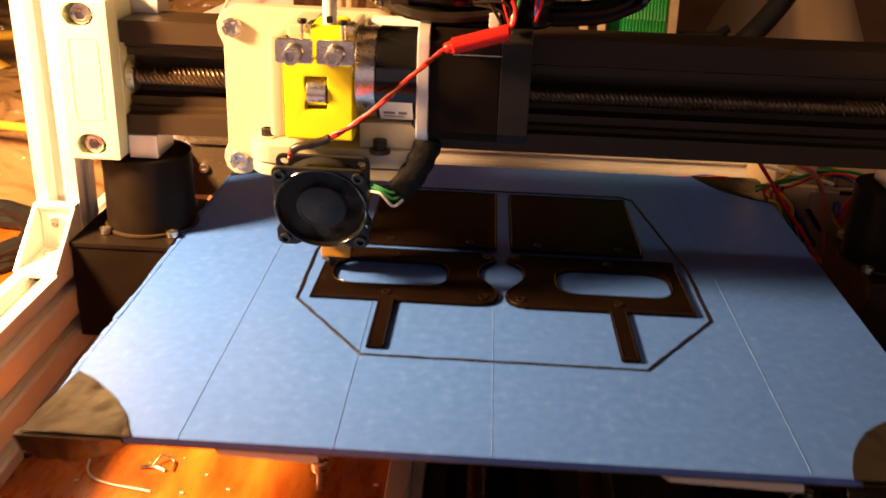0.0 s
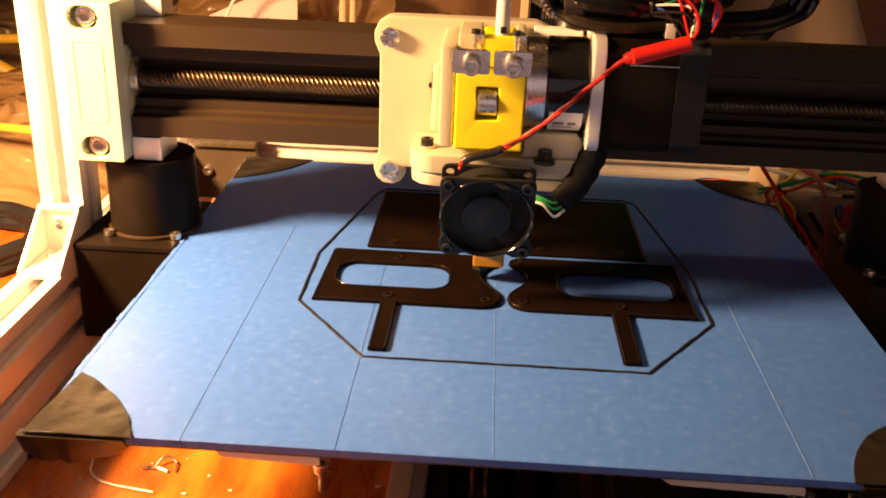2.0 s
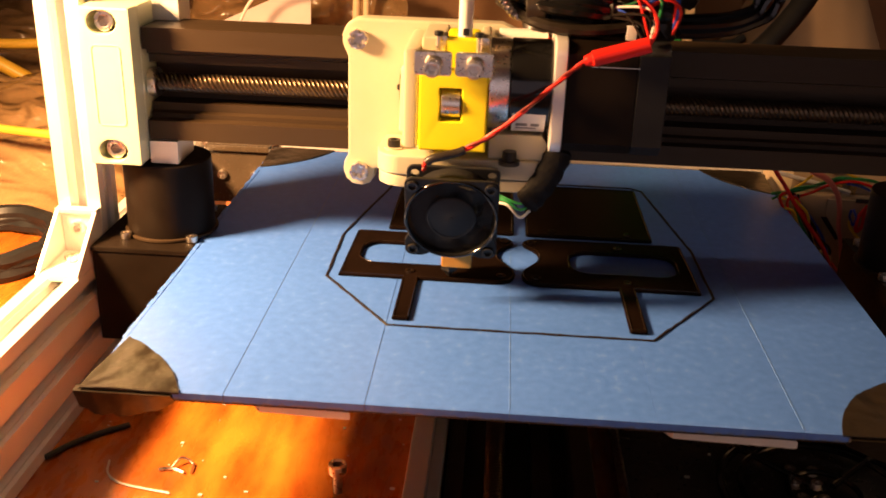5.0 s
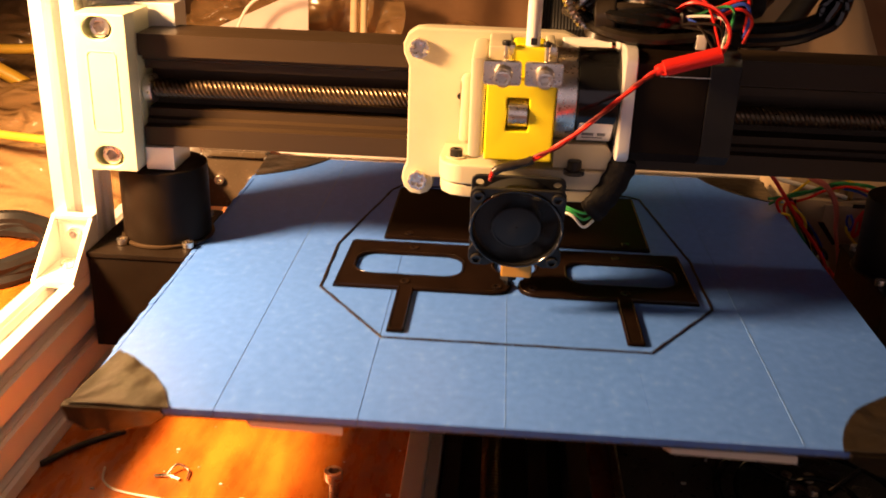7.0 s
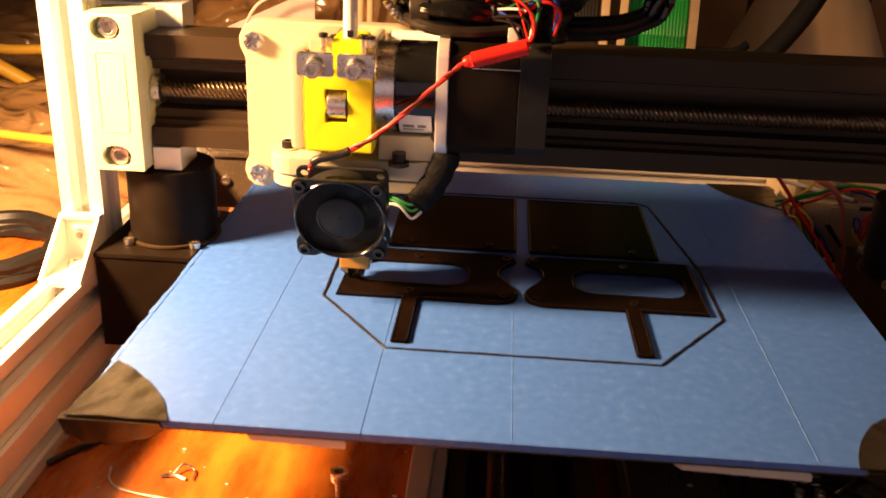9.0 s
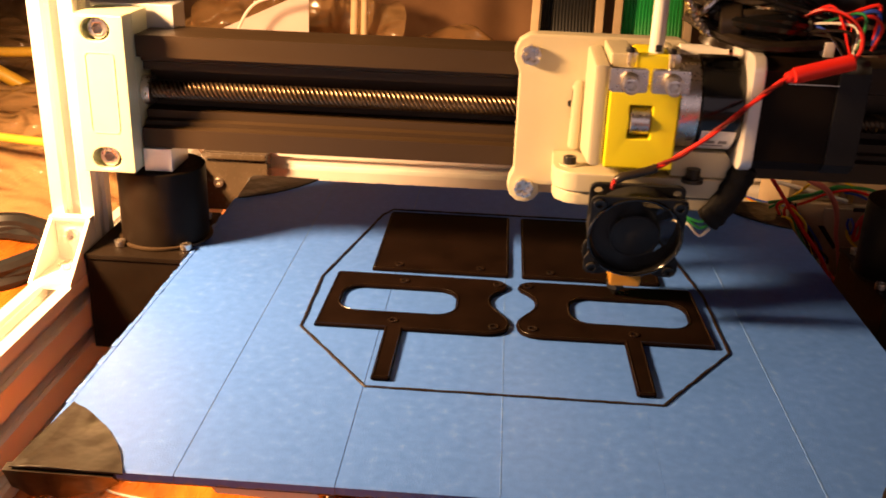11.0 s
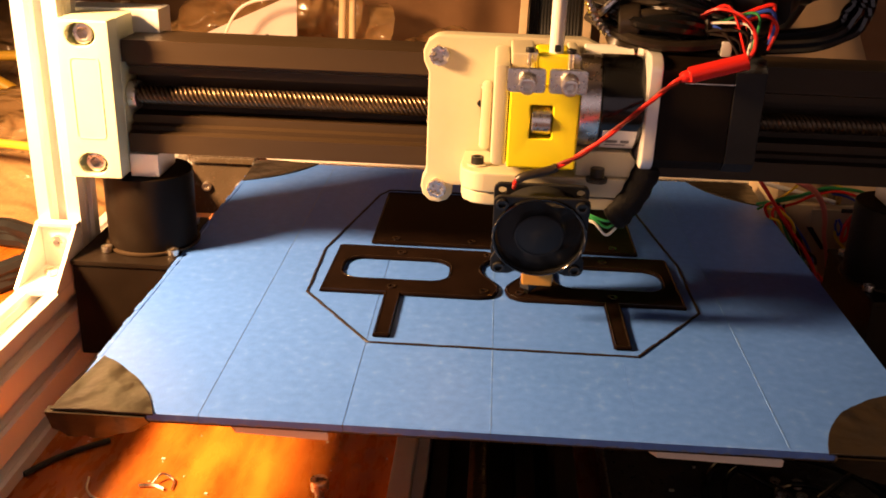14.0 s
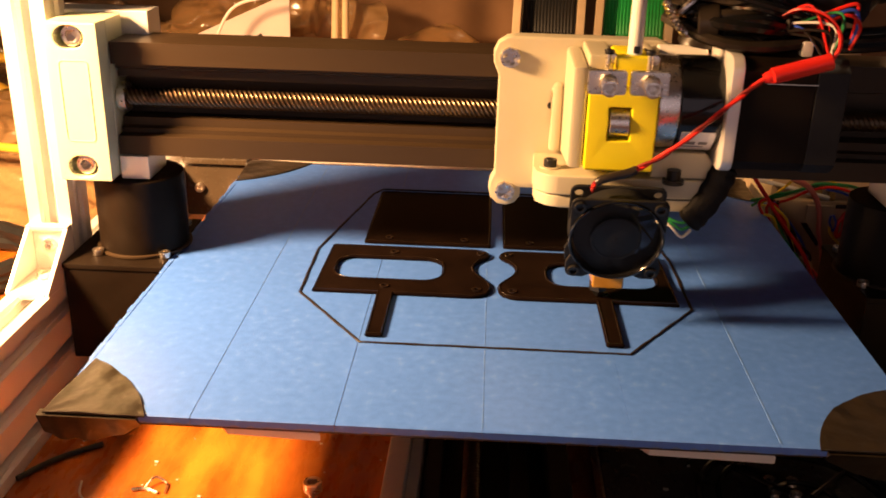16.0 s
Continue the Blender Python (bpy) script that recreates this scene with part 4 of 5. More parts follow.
def fan(h):
    tilt = Matrix.Translation((-0.0618, 0.0865, 0.0392)) @ pose(0, 0, 0, 15, 0, 0) @ UPRIGHT
    half, ear = 0.0183, 0.0030
    def corner(q):
        c, w = round(math.cos(q * math.pi / 2)), round(math.sin(q * math.pi / 2))
        run = [(half - ear + ear * math.cos(radians(a)), half - ear + ear * math.sin(radians(a))) for a in (0, 30, 60, 90)]
        return [(x * c - y * w, x * w + y * c) for x, y in run]
    def rim(a0, a1):
        return [(0.0180 * math.cos(radians(a)), 0.0180 * math.sin(radians(a))) for a in range(a0, a1 + 1, 8)]
    outline = corner(0) + corner(1) + rim(180, 204) + [(-half, -0.0112)] + corner(2) + [(-0.0112, -half)] + rim(246, 294) + [(0.0112, -half)] + corner(3) + [(half, -0.0112)] + rim(336, 360)
    screws = [circle(sx * 0.0150, sy * 0.0150, 0.0016, 12) for sx in (1, -1) for sy in (1, -1)]
    bm = slab([outline, circle(0, 0, 0.0170, 48)] + screws, -0.0015, 0.0, 0.0003)
    bm = slab([outline, circle(0, 0, 0.0170, 48)] + screws, -0.0105, -0.0090, 0.0003, None, bm)
    bm = slab([circle(0, 0, 0.0180, 48), circle(0, 0, 0.0170, 48)], -0.0105, -0.0001, 0.0002, None, bm)
    for a in (20, 140, 260):
        c, s = math.cos(radians(a)), math.sin(radians(a))
        loop = [(0.006 * c - 0.0009 * s, 0.006 * s + 0.0009 * c), (0.0172 * c - 0.0009 * s, 0.0172 * s + 0.0009 * c), (0.0172 * c + 0.0009 * s, 0.0172 * s - 0.0009 * c), (0.006 * c + 0.0009 * s, 0.006 * s - 0.0009 * c)]
        bm = slab([loop], -0.0104, -0.0092, 0, None, bm)
    bm = slab([circle(0, 0, 0.0090, 32)], -0.0104, -0.0090, 0.0002, None, bm)
    bm.transform(tilt)
    f = part("cooling_fan", bm, BLACK_PLASTIC, h, "small black axial cooling fan")
    for sx, sy in ((-1, 1), (1, 1), (-1, -1), (1, -1)):
        q = tilt @ Vector((sx * 0.0150, sy * 0.0150, -0.0002))
        socket_screw("fan_screw", q, tilt.to_3x3() @ Vector((0, 0, 1)), 0.0024, 0.0014, DARK_STEEL, f)
    lip = tube([tuple(tilt @ Vector((0.0178 * math.cos(math.tau * k / 56), 0.0178 * math.sin(math.tau * k / 56), 0.0003))) for k in range(56)], 0.0006, 8, steps=1, closed=True)
    part("fan_lip", lip, BLACK_GLOSS, f, "glossy round lip of the fan")
    # rotor: cup and seven pitched blades, turning about its own axis
    bm = slab([circle(0, 0, 0.0099, 40)], -0.0080, -0.0006, 0.0009)
    bm = slab([circle(0, 0, 0.0090, 40), circle(0, 0, 0.0087, 40)], -0.0007, -0.0004, 0, None, bm)
    bm = cyl((0, 0, -0.0007), (0, 0, -0.0003), 0.0006, seg=10, bm=bm)
    ob = new("fan_rotor", finish(bm, "fan_rotor"))
    ob.data.materials.append(BLACK_PLASTIC)
    ob.parent = h
    ob["label"] = "black fan rotor, turning"
    base = Matrix.Translation(-base_of(h)) @ tilt
    ob.matrix_basis = base
    ROTOR.append((ob, base))
    me = blade_mesh()
    for k in range(7):
        w = new("blade", me)
        w.parent = ob
        w.matrix_basis = pose(0, 0, 0, 0, 0, 360 * k / 7)


def blade_mesh():
    b = bmesh.new()
    grid = []
    for i in range(5):
        r = 0.0090 + 0.0074 * i / 4
        grid.append([(r * math.cos(a), r * math.sin(a), -0.0058 + 0.0048 * j / 3) for j, a in ((j, (j / 3 - 0.5) * 0.86 + 0.12 * i / 4) for j in range(4))])
    top = [[b.verts.new((x, y, z + 0.0003)) for x, y, z in row] for row in grid]
    low = [[b.verts.new((x, y, z - 0.0003)) for x, y, z in row] for row in grid]
    for i in range(4):
        for j in range(3):
            b.faces.new((top[i][j], top[i + 1][j], top[i + 1][j + 1], top[i][j + 1]))
            b.faces.new((low[i][j], low[i][j + 1], low[i + 1][j + 1], low[i + 1][j]))
    rim = [(i, 0) for i in range(5)] + [(4, j) for j in range(1, 4)] + [(i, 3) for i in range(3, -1, -1)] + [(0, 2), (0, 1)]
    for a, c in zip(rim, rim[1:] + rim[:1]):
        b.faces.new((top[a[0]][a[1]], low[a[0]][a[1]], low[c[0]][c[1]], top[c[0]][c[1]]))
    me = finish(b, "blade")
    me.materials.append(BLACK_PLASTIC)
    return me


ROTOR = []


def hot_end_sink():
    b = cyl((-0.0600, 0.1130, 0.0150), (-0.0600, 0.1130, 0.0465), 0.0045, seg=20)
    for k in range(8):
        z = 0.0180 + k * 0.0034
        b = cyl((-0.0600, 0.1130, z), (-0.0600, 0.1130, z + 0.0012), 0.0105, seg=28, bm=b)
    return b


def harness(h):
    """Black wrapped cable bundle behind the motor, with a fan of thin coloured wires and a ribbed hose."""
    def lumpy(i):
        return 1 + 0.16 * math.sin(i * 1.3) + 0.08 * math.sin(i * 3.1)
    part("wrapped_cable", tube([(-0.0440, 0.1180, 0.1290), (-0.0360, 0.1120, 0.1215), (-0.0240, 0.1080, 0.1185), (-0.0080, 0.1040, 0.1200), (0.0040, 0.1060, 0.1215)], 0.0058, 14, ring=lumpy), BLACK_TAPE, h, "thick cable in shiny black wrap")
    part("wrapped_cable", tube([(-0.0300, 0.1150, 0.1320), (-0.0180, 0.1120, 0.1290), (-0.0060, 0.1120, 0.1270), (0.0060, 0.1150, 0.1250)], 0.0056, 12, ring=lumpy), BLACK_TAPE, h, "thick cable in shiny black wrap")
    part("cable_wrap", tube([(-0.0400, 0.1210, 0.1340), (-0.0240, 0.1190, 0.1285), (-0.0020, 0.1180, 0.1275), (0.0180, 0.1230, 0.1300), (0.0360, 0.1300, 0.1400)], 0.0120, 16, ring=lumpy), BLACK_TAPE, h, "bulky bundle wrapped in shiny black plastic")
    bag = random.Random(31)
    for i in range(9):
        z = 0.1120 + 0.0022 * i
        pts = [(-0.0420 + bag.uniform(-0.006, 0.004), 0.1140, 0.1200 + 0.0016 * i), (-0.0300 + bag.uniform(-0.004, 0.004), 0.1010 + bag.uniform(-0.003, 0.004), z + bag.uniform(-0.002, 0.004)),
               (-0.0140 + bag.uniform(-0.004, 0.004), 0.0985 + bag.uniform(-0.003, 0.004), z + bag.uniform(-0.001, 0.005)), (0.0010 + bag.uniform(-0.004, 0.003), 0.1000 + bag.uniform(-0.002, 0.004), 0.1140 + 0.0012 * i)]
        part("black_wire", tube(pts, bag.uniform(0.0012, 0.0026), 8), BLACK_GLOSS if i % 3 else BLACK_TAPE, h)
    for x, z, r in ((-0.0330, 0.1190, 0.0076), (-0.0115, 0.1200, 0.0072)):
        part("tape_band", cyl((x - 0.004, 0.1075, z), (x + 0.004, 0.1065, z + 0.0006), r, seg=22, bevel=0.0012), BLACK_TAPE, h)
    part("steel_clip", tube([(-0.0490, 0.1080, 0.1265), (-0.0462, 0.1050, 0.1210), (-0.0420, 0.1050, 0.1160), (-0.0380, 0.1080, 0.1150)], 0.0019, 8, ring=lambda i: 0.7 + 0.3 * (i % 2)), STEEL, h)
    part("cable_tie", tube([(-0.0465, 0.1130, 0.1180), (-0.0430, 0.1070, 0.1230), (-0.0380, 0.1070, 0.1290), (-0.0350, 0.1120, 0.134)], 0.0013, 8), STEEL, h)
    # the sheaf of black cables that leaves behind the motor and arches up
    for a, b in ((0.0, 0.0032), (0.0030, 0.0010), (-0.0030, 0.0010), (0.0018, -0.0026), (-0.0018, -0.0026), (0.0, 0.0)):
        hose = [(-0.0080, 0.1240, 0.1180), (0.0040, 0.1300, 0.1130), (0.0151, 0.135, 0.1100), (0.0231, 0.135, 0.1093), (0.0342, 0.135, 0.1098), (0.0451, 0.135, 0.1112), (0.0535, 0.135, 0.1144), (0.0585, 0.135, 0.1195), (0.0610, 0.135, 0.1290), (0.0560, 0.136, 0.150), (0.030, 0.138, 0.185)]
        part("sheaf_cable", tube([(x - (b if z > 0.116 and x > 0.05 else 0), y + a, z + (b if z < 0.125 else 0)) for x, y, z in hose], 0.0020, 8), BLACK_GLOSS, h, "glossy black cable")
    # wrapped trunk of the harness, arching to the sheaf; bulked to block the lamp
    for k in range(7):
        x = -0.030 + 0.0078 * k
        part("trunk_cable", tube([(x, 0.133, 0.1060), (x + 0.001, 0.130 + 0.002 * (k % 2), 0.1200), (x + 0.005, 0.128, 0.134), (x * 0.6 + 0.028, 0.131 + 0.003 * (k % 3), 0.144), (0.0560 + 0.1 * x, 0.136, 0.150)], 0.0075, 10, ring=lumpy), BLACK_TAPE, h, "black wrapped cable")
    rnd = random.Random(21)
    mats = [RED, SKIRT, SKIRT, GREEN, BLUEW, SKIRT, WHITEW, RED, SKIRT, SKIRT]
    for i, mat in enumerate(mats):
        a = Vector((-0.006 + rnd.uniform(-0.012, 0.004), 0.104, 0.119 + rnd.uniform(-0.003, 0.004)))
        b = Vector((0.0060 + rnd.uniform(-0.001, 0.002), 0.0900 + rnd.uniform(-0.002, 0.002), 0.1100 + rnd.uniform(-0.001, 0.002)))
        c = a.lerp(b, 0.5) + Vector((rnd.uniform(0, 0.012), rnd.uniform(-0.008, 0), rnd.uniform(0.002, 0.014)))
        part("thin_wire", tube([a, c, b], 0.0005, 6), mat, h)
    for k in range(3):
        z = 0.120 + 0.002 * k
        part("thin_wire", tube([(0.004, 0.098, z), (0.0125 + 0.001 * k, 0.0940, z + 0.005), (0.0180 - 0.001 * k, 0.0950, z + 0.001), (0.0165, 0.0970, z - 0.0075)], 0.0007, 6), RED if k != 1 else BLUEW, h)
    part("wire_plug", box(-0.0005, 0.0035, 0.0960, 0.1010, 0.1095, 0.1150, 0.0005), PTFE, h, "pale wire plug")
    part("top_sensor_lead", tube([(-0.0275, 0.1270, 0.1030), (-0.0258, 0.1240, 0.1015), (-0.0250, 0.1180, 0.1045)], 0.0016, 8), RED, h)


head = print_head()


# ---- electronics beside and behind the bed ----
def power_supply():
    x0, x1, y0, y1, z1 = 0.0560, 0.2000, -0.16, 0.205, -0.0520
    t = thing("power_supply", (x0 + x1) / 2, (y0 + y1) / 2, TABLE_Z, "black sheet-steel power supply with a round fan grille on top", "power supply")
    part("case", box(x0, x1, y0, y1, TABLE_Z, z1, 0.0010), PSU, t)
    part("case_seam", box(x0 - 0.0012, x0 - 0.0002, y0, y1, TABLE_Z + 0.006, z1 + 0.0004, 0.0003), STEEL, t, "bright folded edge")
    cx, cy = 0.1300, 0.0480
    for r in (0.0135, 0.0315):
        ring = [(cx + r * math.cos(math.tau * k / 40), cy + r * math.sin(math.tau * k / 40), z1 + 0.0030) for k in range(40)]
        part("grille_ring", tube(ring, 0.0012, 8, steps=1, closed=True), BLACK_GLOSS, t)
    part("grille_ring", tube([(cx + 0.0385 * math.cos(math.tau * k / 48), cy + 0.0385 * math.sin(math.tau * k / 48), z1 + 0.0018) for k in range(48)], 0.0017, 8, steps=1, closed=True), BLACK_GLOSS, t)
    for a in (45, 135, 225, 315):
        c, s = math.cos(radians(a)), math.sin(radians(a))
        part("grille_spoke", tube([(cx + 0.006 * c, cy + 0.006 * s, z1 + 0.0030), (cx + 0.036 * c, cy + 0.036 * s, z1 + 0.0028), (cx + 0.041 * c, cy + 0.041 * s, z1 + 0.0006)], 0.0013, 8, steps=3), BLACK_GLOSS, t)
    for dx, dy in ((-0.0094, 0.0149), (-0.0006, 0.0147), (-0.0097, 0.0057), (-0.0014, 0.0059), (-0.009, -0.0035), (-0.001, -0.0035)):
        cross_screw("grille_screw", (cx + dx, cy + dy, z1 + 0.001), (0, 0, 1), 0.0018, 0.0024, STEEL, t)
    rnd = random.Random(3)
    for _ in range(14):
        x, y = rnd.uniform(0.066, 0.115), rnd.uniform(0.03, 0.14)
        part("metal_crumb", box(x, x + rnd.uniform(0.0006, 0.002), y, y + rnd.uniform(0.0006, 0.0016), z1 + 0.0001, z1 + 0.0007, 0), STEEL, t)
    return t


power_supply()


def controller_box():
    t = thing("controller_box", 0.215, 0.275, TABLE_Z, "tan plastic controller box with loose wiring", "electronics box")
    b = part("case", box(0.1640, 0.262, 0.2525, 0.318, TABLE_Z, 0.0030, 0.0015), TAN, t)
    part("case_panel", box(0.1825, 0.262, 0.2505, 0.2523, TABLE_Z, 0.0010, 0.0006), TAN, b)
    part("case_lid", box(0.1630, 0.2635, 0.2560, 0.3195, 0.0032, 0.0200, 0.0010), TAN, b)
    part("top_strip", tube([(0.1525, 0.2495, 0.0152), (0.1730, 0.2495, 0.0106), (0.1930, 0.2495, 0.0058)], 0.0012, 8), PTFE, b, "pale plastic strip")
    part("slot", slab([[(0.1800, -0.0092), (0.1835, -0.0092), (0.1925, -0.0215), (0.1905, -0.0225)]], -0.2503, -0.2495, 0.0002, UPRIGHT), DARK_STEEL, b)
    part("slot", box(0.1975, 0.2045, 0.2496, 0.2504, -0.0002, 0.0022, 0.0003), DARK_STEEL, b)
    for x in (0.1885, 0.1960):
        part("terminal", cyl((x, 0.2545, 0.0035), (x, 0.2545, 0.0110), 0.0021, seg=14, bevel=0.0004), BRASS, b)
    return t


controller_box()


def wire_loom():
    """Coloured wires that hang between the rear rail, the controller and the bed."""
    t = thing("wire_loom", 0.165, 0.240, TABLE_Z, "tangle of red, green, yellow and blue wires beside the bed", "cables")
    rnd = random.Random(12)
    runs = ((GREEN, 0.0009, [(0.149, 0.243, 0.0050), (0.1639, 0.243, 0.0079), (0.1761, 0.243, 0.0127), (0.1846, 0.243, 0.0158), (0.1990, 0.243, 0.0154), (0.2100, 0.246, 0.0120)]),
            (GREEN, 0.0007, [(0.149, 0.240, 0.0030), (0.1600, 0.241, 0.0090), (0.1720, 0.243, 0.0110), (0.1846, 0.244, 0.0140), (0.1990, 0.244, 0.0125)]),
            (YELLOWW, 0.0007, [(0.155, 0.244, 0.0030), (0.1600, 0.244, 0.0074), (0.1664, 0.244, 0.0129), (0.1720, 0.246, 0.0175)]),
            (YELLOWW, 0.0006, [(0.186, 0.243, 0.0190), (0.1930, 0.243, 0.0165), (0.2000, 0.244, 0.0140)]),
            (RED, 0.0008, [(0.1600, 0.242, 0.0035), (0.1699, 0.242, 0.0070), (0.1781, 0.242, 0.0116), (0.1905, 0.242, 0.0145), (0.2030, 0.242, 0.0115), (0.2100, 0.244, 0.0060)]),
            (BLUEW, 0.0007, [(0.1880, 0.2425, 0.0130), (0.1960, 0.2420, 0.0118), (0.2040, 0.2420, 0.0080), (0.2100, 0.244, 0.0020)]),
            (RED, 0.0008, [(0.1640, 0.236, -0.0150), (0.1603, 0.236, -0.0083), (0.1531, 0.236, 0.0022), (0.1521, 0.236, 0.0065), (0.1561, 0.236, 0.0077), (0.1635, 0.236, -0.0006), (0.1690, 0.236, -0.0083)]),
            (RED, 0.0008, [(0.1660, 0.233, -0.0170), (0.1590, 0.234, -0.0050), (0.1555, 0.234, 0.0040), (0.1600, 0.235, 0.0060), (0.1660, 0.235, -0.0030)]),
            (YELLOWW, 0.0007, [(0.1540, 0.232, 0.0010), (0.1570, 0.232, 0.0004), (0.1595, 0.232, -0.0012), (0.1620, 0.232, -0.0070)]),
            (YELLOWW, 0.0008, [(0.1580, 0.234, 0.0055), (0.1600, 0.234, 0.0044), (0.1650, 0.233, 0.0004), (0.1680, 0.234, -0.0039), (0.1690, 0.234, -0.0090)]),
            (BLUEW, 0.0008, [(0.1600, 0.238, 0.0060), (0.1640, 0.238, 0.0020), (0.1695, 0.238, -0.0043), (0.1791, 0.238, -0.0170), (0.1840, 0.236, -0.0300)]),
            (BLUEW, 0.0007, [(0.1945, 0.246, -0.0030), (0.1944, 0.246, -0.0070), (0.1969, 0.246, -0.0118), (0.1980, 0.246, -0.0075), (0.1960, 0.247, -0.0030)]),
            (RED, 0.0011, [(0.2030, 0.246, 0.0000), (0.2005, 0.246, -0.0040), (0.1987, 0.246, -0.0084), (0.1994, 0.246, -0.0151), (0.2021, 0.246, -0.0116), (0.2015, 0.246, -0.0030)]),
            (RED, 0.0010, [(0.2060, 0.245, -0.0010), (0.2035, 0.245, -0.0070), (0.2040, 0.245, -0.0160)]),
            (YELLOWW, 0.0008, [(0.1946, 0.246, -0.0095), (0.1956, 0.246, -0.0129), (0.1988, 0.246, -0.0168), (0.2022, 0.246, -0.0200)]))
    for mat, r, pts in runs:
        part("wire", tube(pts, r, 7), mat, t)
    # the loose bundle that drops beside the bed
    for mat in (SKIRT, GREEN, SKIRT, DARK_RED, YELLOWW, SKIRT, BLUEW, SKIRT, DARK_RED, RED, SKIRT):
        o, q, w = (rnd.uniform(-0.0035, 0.0035) for _ in range(3))
        part("wire", tube([(0.1600 + o * 0.6, 0.240 + q, 0.0060 + w * 0.5), (0.1664 + q * 0.7, 0.238 + o, -0.0038 + o), (0.1733 + o, 0.236 + w, -0.0134 + q), (0.1800 + w, 0.235 + q, -0.0250 + o), (0.1850 + q, 0.232 + o, -0.0360), (0.1900 + o, 0.222, -0.0560 + w)], 0.0008, 6), mat, t)
    part("wire", tube([(0.1770, 0.232, -0.0225), (0.1795, 0.232, -0.0240), (0.1822, 0.232, -0.0254), (0.1832, 0.232, -0.0294), (0.1805, 0.232, -0.0310), (0.1780, 0.233, -0.0330)], 0.0009, 7), PLY, t, "tan wire loop")
    # wires that come over from behind the bed
    for k, mat in enumerate((YELLOWW, RED, YELLOWW, BLUEW, RED, GREEN)):
        o, q = rnd.uniform(-0.0012, 0.0012), rnd.uniform(-0.0012, 0.0012)
        part("wire", tube([(0.0980, 0.302 + q, -0.0150), (0.1105, 0.300 + o, -0.0125 + o * 0.6), (0.1220, 0.300 + q, -0.0108 + q * 0.6), (0.1340, 0.299 + o, -0.0092 + o * 0.6), (0.1465, 0.298, -0.0088 + q * 0.6), (0.1560, 0.288, -0.0095 + o), (0.1600 + q * 0.5, 0.266, -0.0040 + o), (0.1600, 0.246 + q, 0.0020)], 0.0007, 6), mat, t)
    part("thick_wire", tube([(0.140, 0.240, 0.0300), (0.144, 0.230, 0.0239), (0.1519, 0.228, 0.0134), (0.1584, 0.228, 0.0042), (0.1661, 0.228, -0.0059), (0.1777, 0.228, -0.0207), (0.186, 0.224, -0.040)], 0.0011, 8), RED, t)
    bm = tube([(0.160, 0.246, 0.0260), (0.1679, 0.240, 0.0200), (0.1768, 0.240, 0.0154), (0.1831, 0.240, 0.0077), (0.1859, 0.240, -0.0009), (0.1871, 0.240, -0.0107), (0.1902, 0.240, -0.0210), (0.192, 0.238, -0.034)], 0.0013, 8, ring=lambda i: 1.5 - 0.015 * i)
    part("flat_wire", bm, PALE_RED, t, "faded red wire")
    return t


wire_loom()


def bed_cable():
    """Twisted coloured wires that hang under the bed's front."""
    t = thing("bed_cable", -0.05, 0.17, TABLE_Z, "twisted yellow, green and red wires lying under the bed", "cable")
    line = glide([(-0.0860, 0.1980, -0.030), (-0.0830, 0.1760, -0.050), (-0.0740, 0.1560, -0.0640), (-0.0660, 0.1400, -0.0672), (-0.0560, 0.1330, -0.0675), (-0.0450, 0.1380, -0.0672), (-0.0335, 0.1530, -0.0650)], 12)
    for k, mat in enumerate((YELLOWW, GREEN, RED, BLUEW)):
        pts = [q + 0.0011 * Vector((math.cos(k * 1.57 + i * 0.35), 0.5 * math.sin(k * 1.57 + i * 0.35), math.sin(k * 1.57 + i * 0.35))) for i, q in enumerate(line)]
        part("wire", tube(pts, 0.0009, 7, steps=1), mat, t)


bed_cable()


# ---- small things on the bench ----
def loose_screw():
    z = TABLE_Z
    t = thing("loose_screw", -0.0585, 0.0560, z, "steel cap screw standing on the bench", "screw")
    part("shank", cyl((-0.0585, 0.0560, z), (-0.0585, 0.0560, z + 0.0095), 0.0019, seg=14), STEEL, t)
    socket_screw("screw_cap", (-0.0585, 0.0560, z + 0.0095), (0, 0, 1), 0.0037, 0.0042, STEEL, t)


def loose_nut():
    q = TABLE_Z
    b = slab([circle(-0.0363, 0.1210, 0.0036, 6), circle(-0.0363, 0.1210, 0.0018, 12)], q, q + 0.0030, 0.0003)
    b = box(-0.0346, -0.0318, 0.1218, 0.1262, q, q + 0.0038, 0.0004, b)
    solid("loose_nut", b, STEEL, "small steel nut lying on the bench", "nut")


